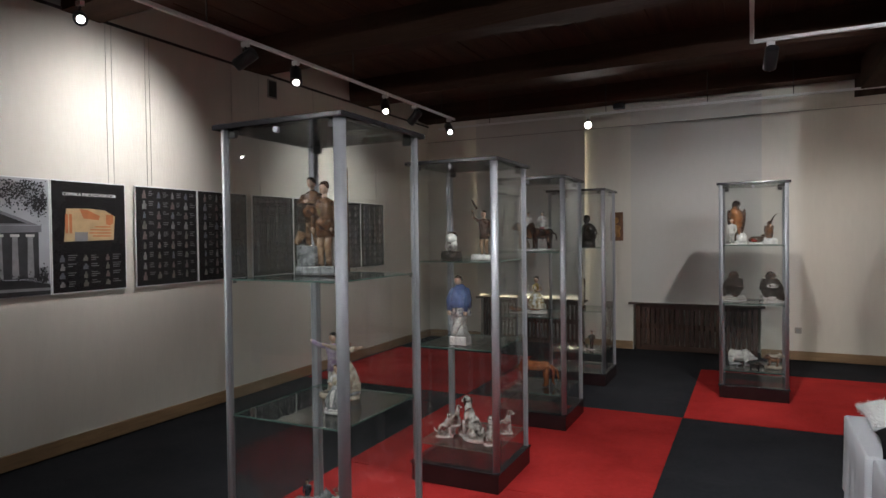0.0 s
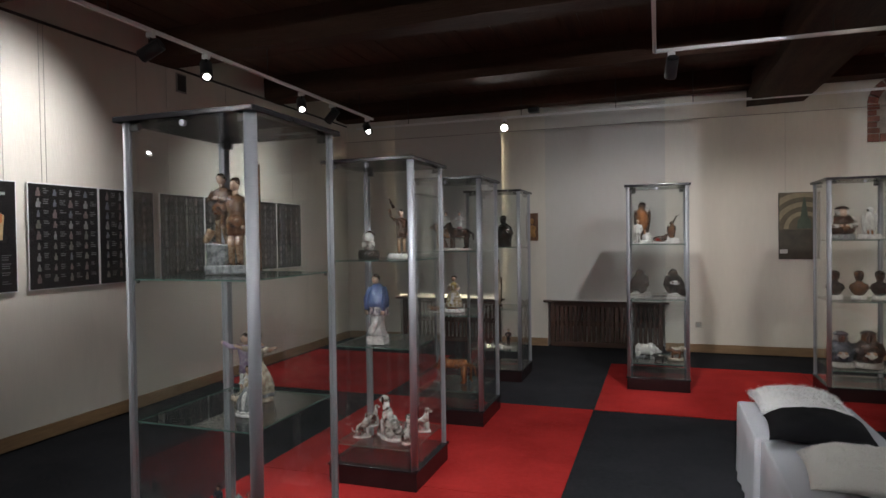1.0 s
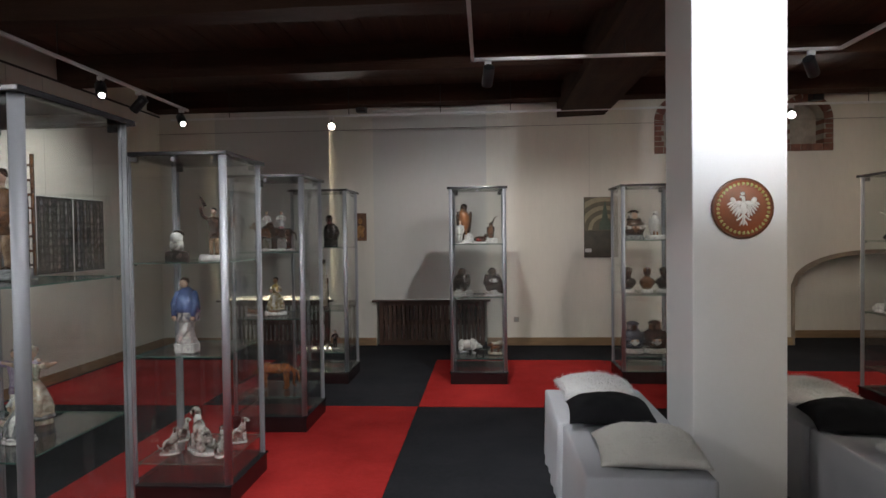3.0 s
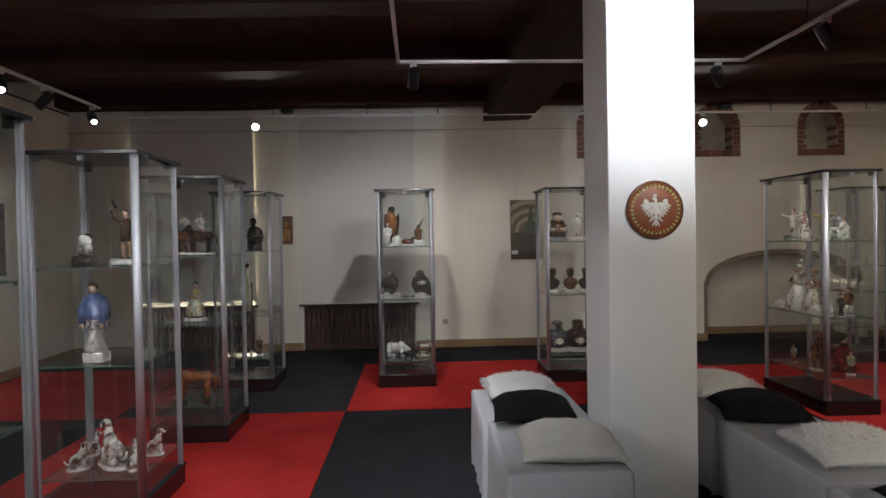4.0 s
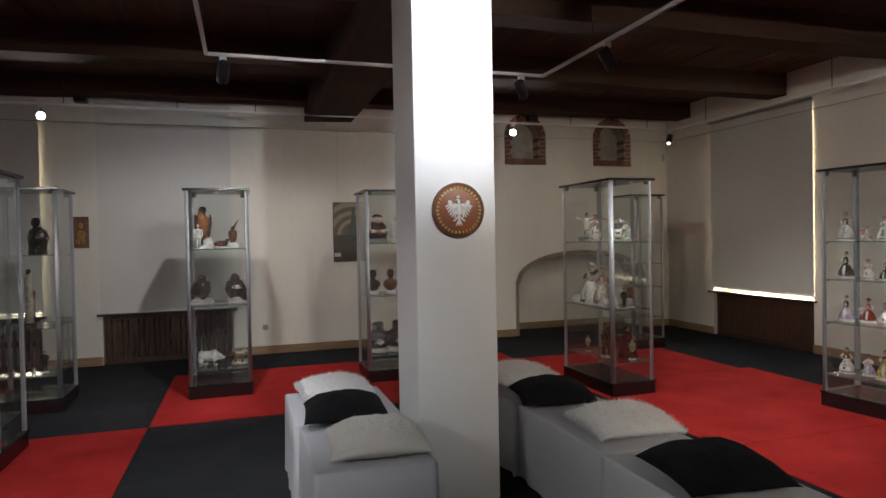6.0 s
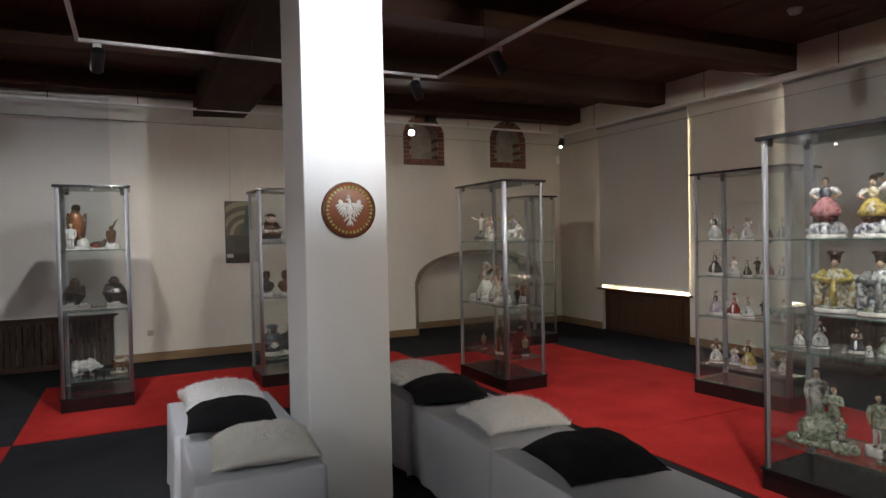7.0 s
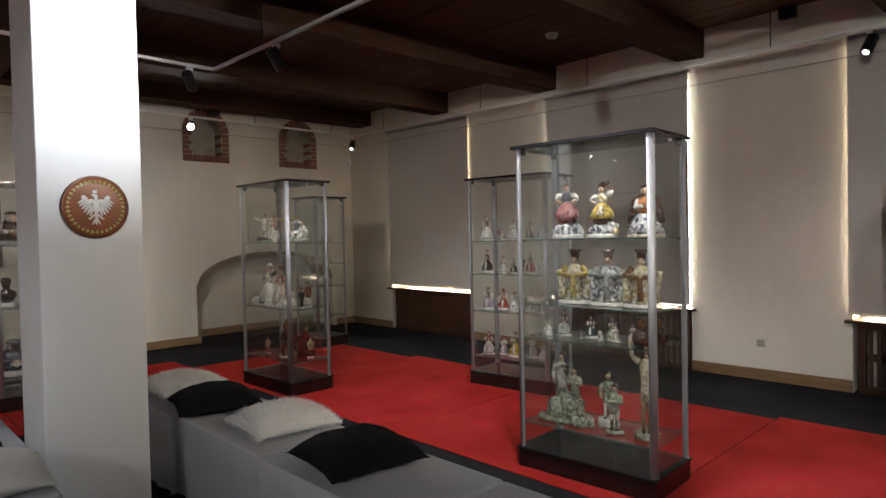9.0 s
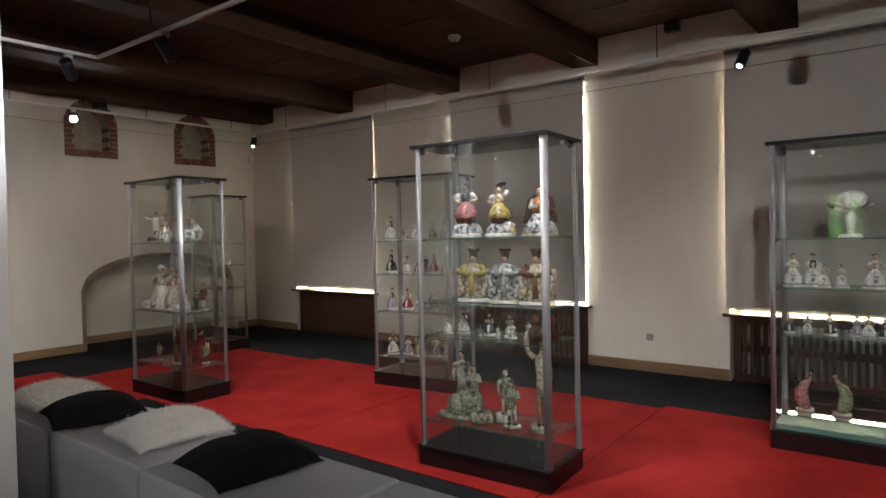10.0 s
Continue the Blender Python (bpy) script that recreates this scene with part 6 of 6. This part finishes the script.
for lv, v, h, a, b in ((3, 0.84, 0.12, "white", "pink"), (3, 0.42, 0.15, "cream", "mauve"), (2, 0.80, 0.13, "slate", "red"), (2, 0.50, 0.17, "brown", "black"),
                       (1, 0.86, 0.14, "red", "white"), (1, 0.44, 0.15, "pink", "slate"), (0, 0.82, 0.13, "slate", "white"), (0, 0.42, 0.16, "white", "tan")):
    put_man("G", 0.66, v, lv, h, "small porcelain man in costume on a base", -80, coat=b, legs=a, arms="fold", hat="black" if lv == 2 else None)

# -- case H
for v, sk, tp_, ar, ht, lb in ((0.74, "pink", "slate", "hips", None, "porcelain lady in a pink skirt with hands on hips"), (0.44, "yellow", "goldwhite", "up", "brown", "porcelain lady in a yellow skirt raising an arm")):
    c = clay(0.335)
    c.base(0.31, "white", 0.08, 0.75)
    c.rock(0.31, 0.32, "bluewhite", (0, 0), 18)
    c.ball((0, -0.03, 0.34), (0.19, 0.16, 0.12), "darkred" if sk == "pink" else "brown")
    c.lathe([(0.17, 0.0), (0.225, 0.03), (0.235, 0.09), (0.20, 0.19), (0.13, 0.27), (0.075, 0.33)], sk, (0, 0, 0.36), 0.85, 11, 0.10)
    c.ball((0, -0.14, 0.52), (0.075, 0.06, 0.12), "goldwhite" if sk == "yellow" else "pink", Euler((-0.4, 0, 0)))
    for k in range(6):
        a = -2.6 + 0.42 * k
        c.ball((0.215 * math.cos(a), 0.18 * math.sin(a), 0.44 + 0.02 * (k % 2)), (0.022, 0.018, 0.022), "brown", None, 8)
    c.lathe([(0.07, 0.0), (0.085, 0.06), (0.11, 0.13), (0.085, 0.19), (0.03, 0.22)], tp_, (0, 0, 0.66), 0.75, 6, 0.05)
    c.tube([(0, 0, 0.86), (0, 0, 0.91)], 0.028, "skin")
    c.head((0, -0.01, 0.955), 0.062, hair="brown")
    for k in (-1, 1):
        lift = ar == "up" and k == 1
        elbow = Vector((k * 0.21, -0.02, 0.93 if lift else 0.73))
        c.tube([(k * 0.09, 0, 0.83), (k * 0.15, -0.01, 0.85 if lift else 0.81), elbow], [0.048, 0.056, 0.042], "white", 10)
        c.tube([elbow, (0.08, -0.03, 1.04) if lift else (k * 0.10, -0.08, 0.66)], [0.032, 0.024], "skin")
    if sk == "yellow":
        c.ball((0.04, 0.0, 1.05), (0.13, 0.07, 0.05), "brown", Euler((0, -0.3, 0)))
        lady(c, (0.30, -0.16), 0.07, 0.26, "yellow", "white", "tan")
    c.done(spot_on("H", 0.4, v, 3, -75), lb)
c = clay(0.30)
c.base(0.36, "cream", 0.08, 0.7)
c.lathe([(0.34, 0.06), (0.30, 0.2), (0.2, 0.36), (0.12, 0.48)], "bluewhite", (0, 0, 0), 0.7, 9, 0.12)
c.lathe([(0.12, 0.0), (0.22, 0.10), (0.19, 0.24), (0.06, 0.36)], "orange", (0, 0, 0.42), 0.7)
c.head((0, 0, 0.86), 0.1, hair="brown")
for s in (-1, 1):
    c.tube([(s * 0.05, 0.05, 0.78), (s * 0.18, 0.04, 0.66), (s * 0.24, 0.02, 0.46), (s * 0.30, 0.0, 0.26)], [0.06, 0.09, 0.08, 0.05], "brown")
    c.tube([(s * 0.14, -0.02, 0.68), (s * 0.16, -0.13, 0.56), (s * 0.03, -0.17, 0.58)], [0.05, 0.045, 0.035], "white")
c.done(spot_on("H", 0.4, 0.1, 3, -75), "porcelain figure with an orange bodice and striped skirt")
for v, a, b in ((0.68, "goldwhite", "yellow"), (0.40, "bluewhite", "grey"), (0.14, "goldwhite", "tan")):
    c = clay(0.335)
    c.base(0.33, "white", 0.07, 0.55)
    c.rock(0.30, 0.16, "sage", (0, 0), 6)
    for s in (-1, 1):
        for k in range(3):
            c.tube([(s * 0.10, 0.02, 0.60 - 0.06 * k), (s * (0.30 - 0.02 * k), 0, 0.58 - 0.10 * k), (s * (0.24 - 0.02 * k), -0.05, 0.36 - 0.10 * k), (s * 0.30, -0.04, 0.10)], [0.06, 0.07, 0.06, 0.05], a)
    c.lathe([(0.20, 0.05), (0.17, 0.25), (0.12, 0.45), (0.16, 0.58), (0.13, 0.68), (0.04, 0.74)], a, (0, 0, 0), 0.7, 9, 0.12)
    c.tube([(0, -0.13, 0.12), (0, -0.13, 0.52)], [0.06, 0.04], b)
    for s in (-1, 1):
        c.tube([(s * 0.14, 0, 0.66), (s * 0.26, -0.06, 0.55), (s * 0.04, -0.15, 0.52)], [0.07, 0.06, 0.04], b)
    c.head((0, -0.01, 0.80), 0.075, hair="brown")
    c.lathe([(0.07, 0.0), (0.08, 0.06), (0.13, 0.14), (0.10, 0.145)], "brown", (0, 0.01, 0.85), seg=12)
    c.done(spot_on("H", 0.4, v, 2, -75), "ornate porcelain figure in a striped robe and tall hat")
for i, (v, h, a, b) in enumerate(((0.92, 0.12, "white", "grey"), (0.80, 0.16, "white", "black"), (0.62, 0.05, "grey", "slate"), (0.56, 0.14, "slate", "brown"), (0.46, 0.07, "white", "white"),
                                  (0.38, 0.14, "sage", "grey"), (0.33, 0.10, "cream", "white"), (0.22, 0.11, "white", "white"))):
    put_lady("H", 0.35 + 0.1 * (i % 2), v, 1, h, "small porcelain figurine on a glass shelf", -75, skirt=a, top=b, arms="fold")
for v in (0.08, 0.02):
    c = clay(0.17)
    c.lathe([(0.26, 0.0), (0.34, 0.2), (0.30, 0.42), (0.12, 0.55)], "brown", (0, 0, 0), 0.7)
    c.head((0, -0.02, 0.76), 0.2, "tan", "black")
    c.done(spot_on("H", 0.3 if v > 0.05 else 0.6, v + 0.04, 1, -75), "dark brown porcelain bust")
c = clay(0.42)
c.rock(0.34, 0.40, "sage", (0, 0), 9)
c.base(0.42, "sage", 0.06, 0.6)
man(c, (-0.04, 0), 0.20, 0.80, "dapple", "sage", "black", "down")
man(c, (0.16, -0.05), 0.18, 0.62, "sage", "dapple", "brown", "fold")
c.done(spot_on("H", 0.45, 0.80, 0, -75), "tall porcelain group of figures on a green rock")
c = clay(0.20)
c.rock(0.4, 0.3, "sage", (0, 0), 7)
man(c, (0, 0), 0.2, 0.75, "sage", "dapple", "brown", "fold")
c.done(spot_on("H", 0.22, 0.60, 0, -75), "porcelain seated figure on a green rock")
c = clay(0.33)
c.base(0.2, "white", 0.14)
man(c, (0, 0), 0.13, 0.86, "sage", "white", "brown", "hips")
c.done(spot_on("H", 0.55, 0.45, 0, -75), "pale porcelain figure on a white socle")
put_man("H", 0.3, 0.34, 0, 0.285, "pale green porcelain figure holding a ball", -75, base="sage", coat="sage", legs="dapple", arms="fold")
c = clay(0.565)
man(c, (0, 0), 0.055, 0.94, "cream", "palebronze", "black", "up")
for v in c.bm.verts:
    v.co.x, v.co.y = v.co.x * 0.62, v.co.y * 0.8
c.base(0.13, "sage", 0.07)
c.done(spot_on("H", 0.35, 0.10, 0, -75), "tall slender cream porcelain figure with dark hair")

# -- case I
c = clay(0.30)
c.base(0.22, "white", 0.08)
c.lathe([(0.10, 0.06), (0.09, 0.25), (0.14, 0.40), (0.09, 0.55)], "white", (0, 0, 0))
c.ball((0.02, 0, 0.80), (0.30, 0.2, 0.2), "white")
c.ball((-0.22, -0.05, 0.62), (0.26, 0.08, 0.07), "dapple", Euler((0, 0.4, 0)))
c.ball((0.30, 0, 0.66), (0.16, 0.06, 0.06), "grey", Euler((0, -0.4, 0)))
c.done(spot_on("I", 0.45, 0.52, 3, -80), "large white porcelain mushroom-shaped group")
for i, (v, h, a, b) in enumerate(((0.92, 0.22, "white", "white"), (0.78, 0.22, "white", "black"), (0.70, 0.15, "white", "mauve"), (0.58, 0.15, "white", "cream"), (0.36, 0.22, "white", "white"), (0.15, 0.2, "white", "grey"))):
    put_lady("I", 0.3 + 0.08 * (i % 2), v, 2, h, "white porcelain figurine with dark details", -80, skirt=a, top=b, arms=("fold", "hips", "out")[i % 3], hair="black")
for i, (v, h, a, b) in enumerate(((0.95, 0.13, "slate", "yellow"), (0.82, 0.12, "white", "green"), (0.66, 0.15, "black", "sage"), (0.48, 0.14, "mauve", "cream"), (0.40, 0.15, "white", "goldwhite"), (0.30, 0.12, "slate", "tan"), (0.1, 0.13, "white", "red"))):
    put_lady("I", 0.3 + 0.08 * (i % 2), v, 1, h, "small colourful porcelain figurine", -80, skirt=a, top=b, arms=("fold", "hips", "out")[i % 3])
for v, k, l in ((0.84, "pink", 1), (0.58, "green", -1), (0.2, "bluewhite", 1)):
    c = clay(0.27)
    c.base(0.2, "white", 0.07)
    c.tube([(0.02 * l, 0, 0.06), (-0.08 * l, 0, 0.30), (-0.06 * l, 0, 0.52), (0.06 * l, 0, 0.74), (0.13 * l, 0, 0.84)], [0.13, 0.17, 0.13, 0.08, 0.03], k, 14)
    c.ball((-0.10 * l, 0, 0.33), (0.13, 0.16, 0.26), k, Euler((0, -0.2 * l, 0)))
    c.ball((0.14 * l, 0, 0.90), 0.065, "skin")
    c.ball((0.15 * l, 0.02, 0.93), 0.06, "brown")
    c.tube([(0.10 * l, 0, 0.76), (-0.08 * l, -0.1, 0.70), (-0.20 * l, -0.06, 0.50)], [0.04, 0.03, 0.02], "skin")
    c.done(spot_on("I", 0.35, v, 0, -80), "porcelain dancer bending in a flowing %s dress" % {"pink": "pink", "green": "green", "bluewhite": "pale"}[k])
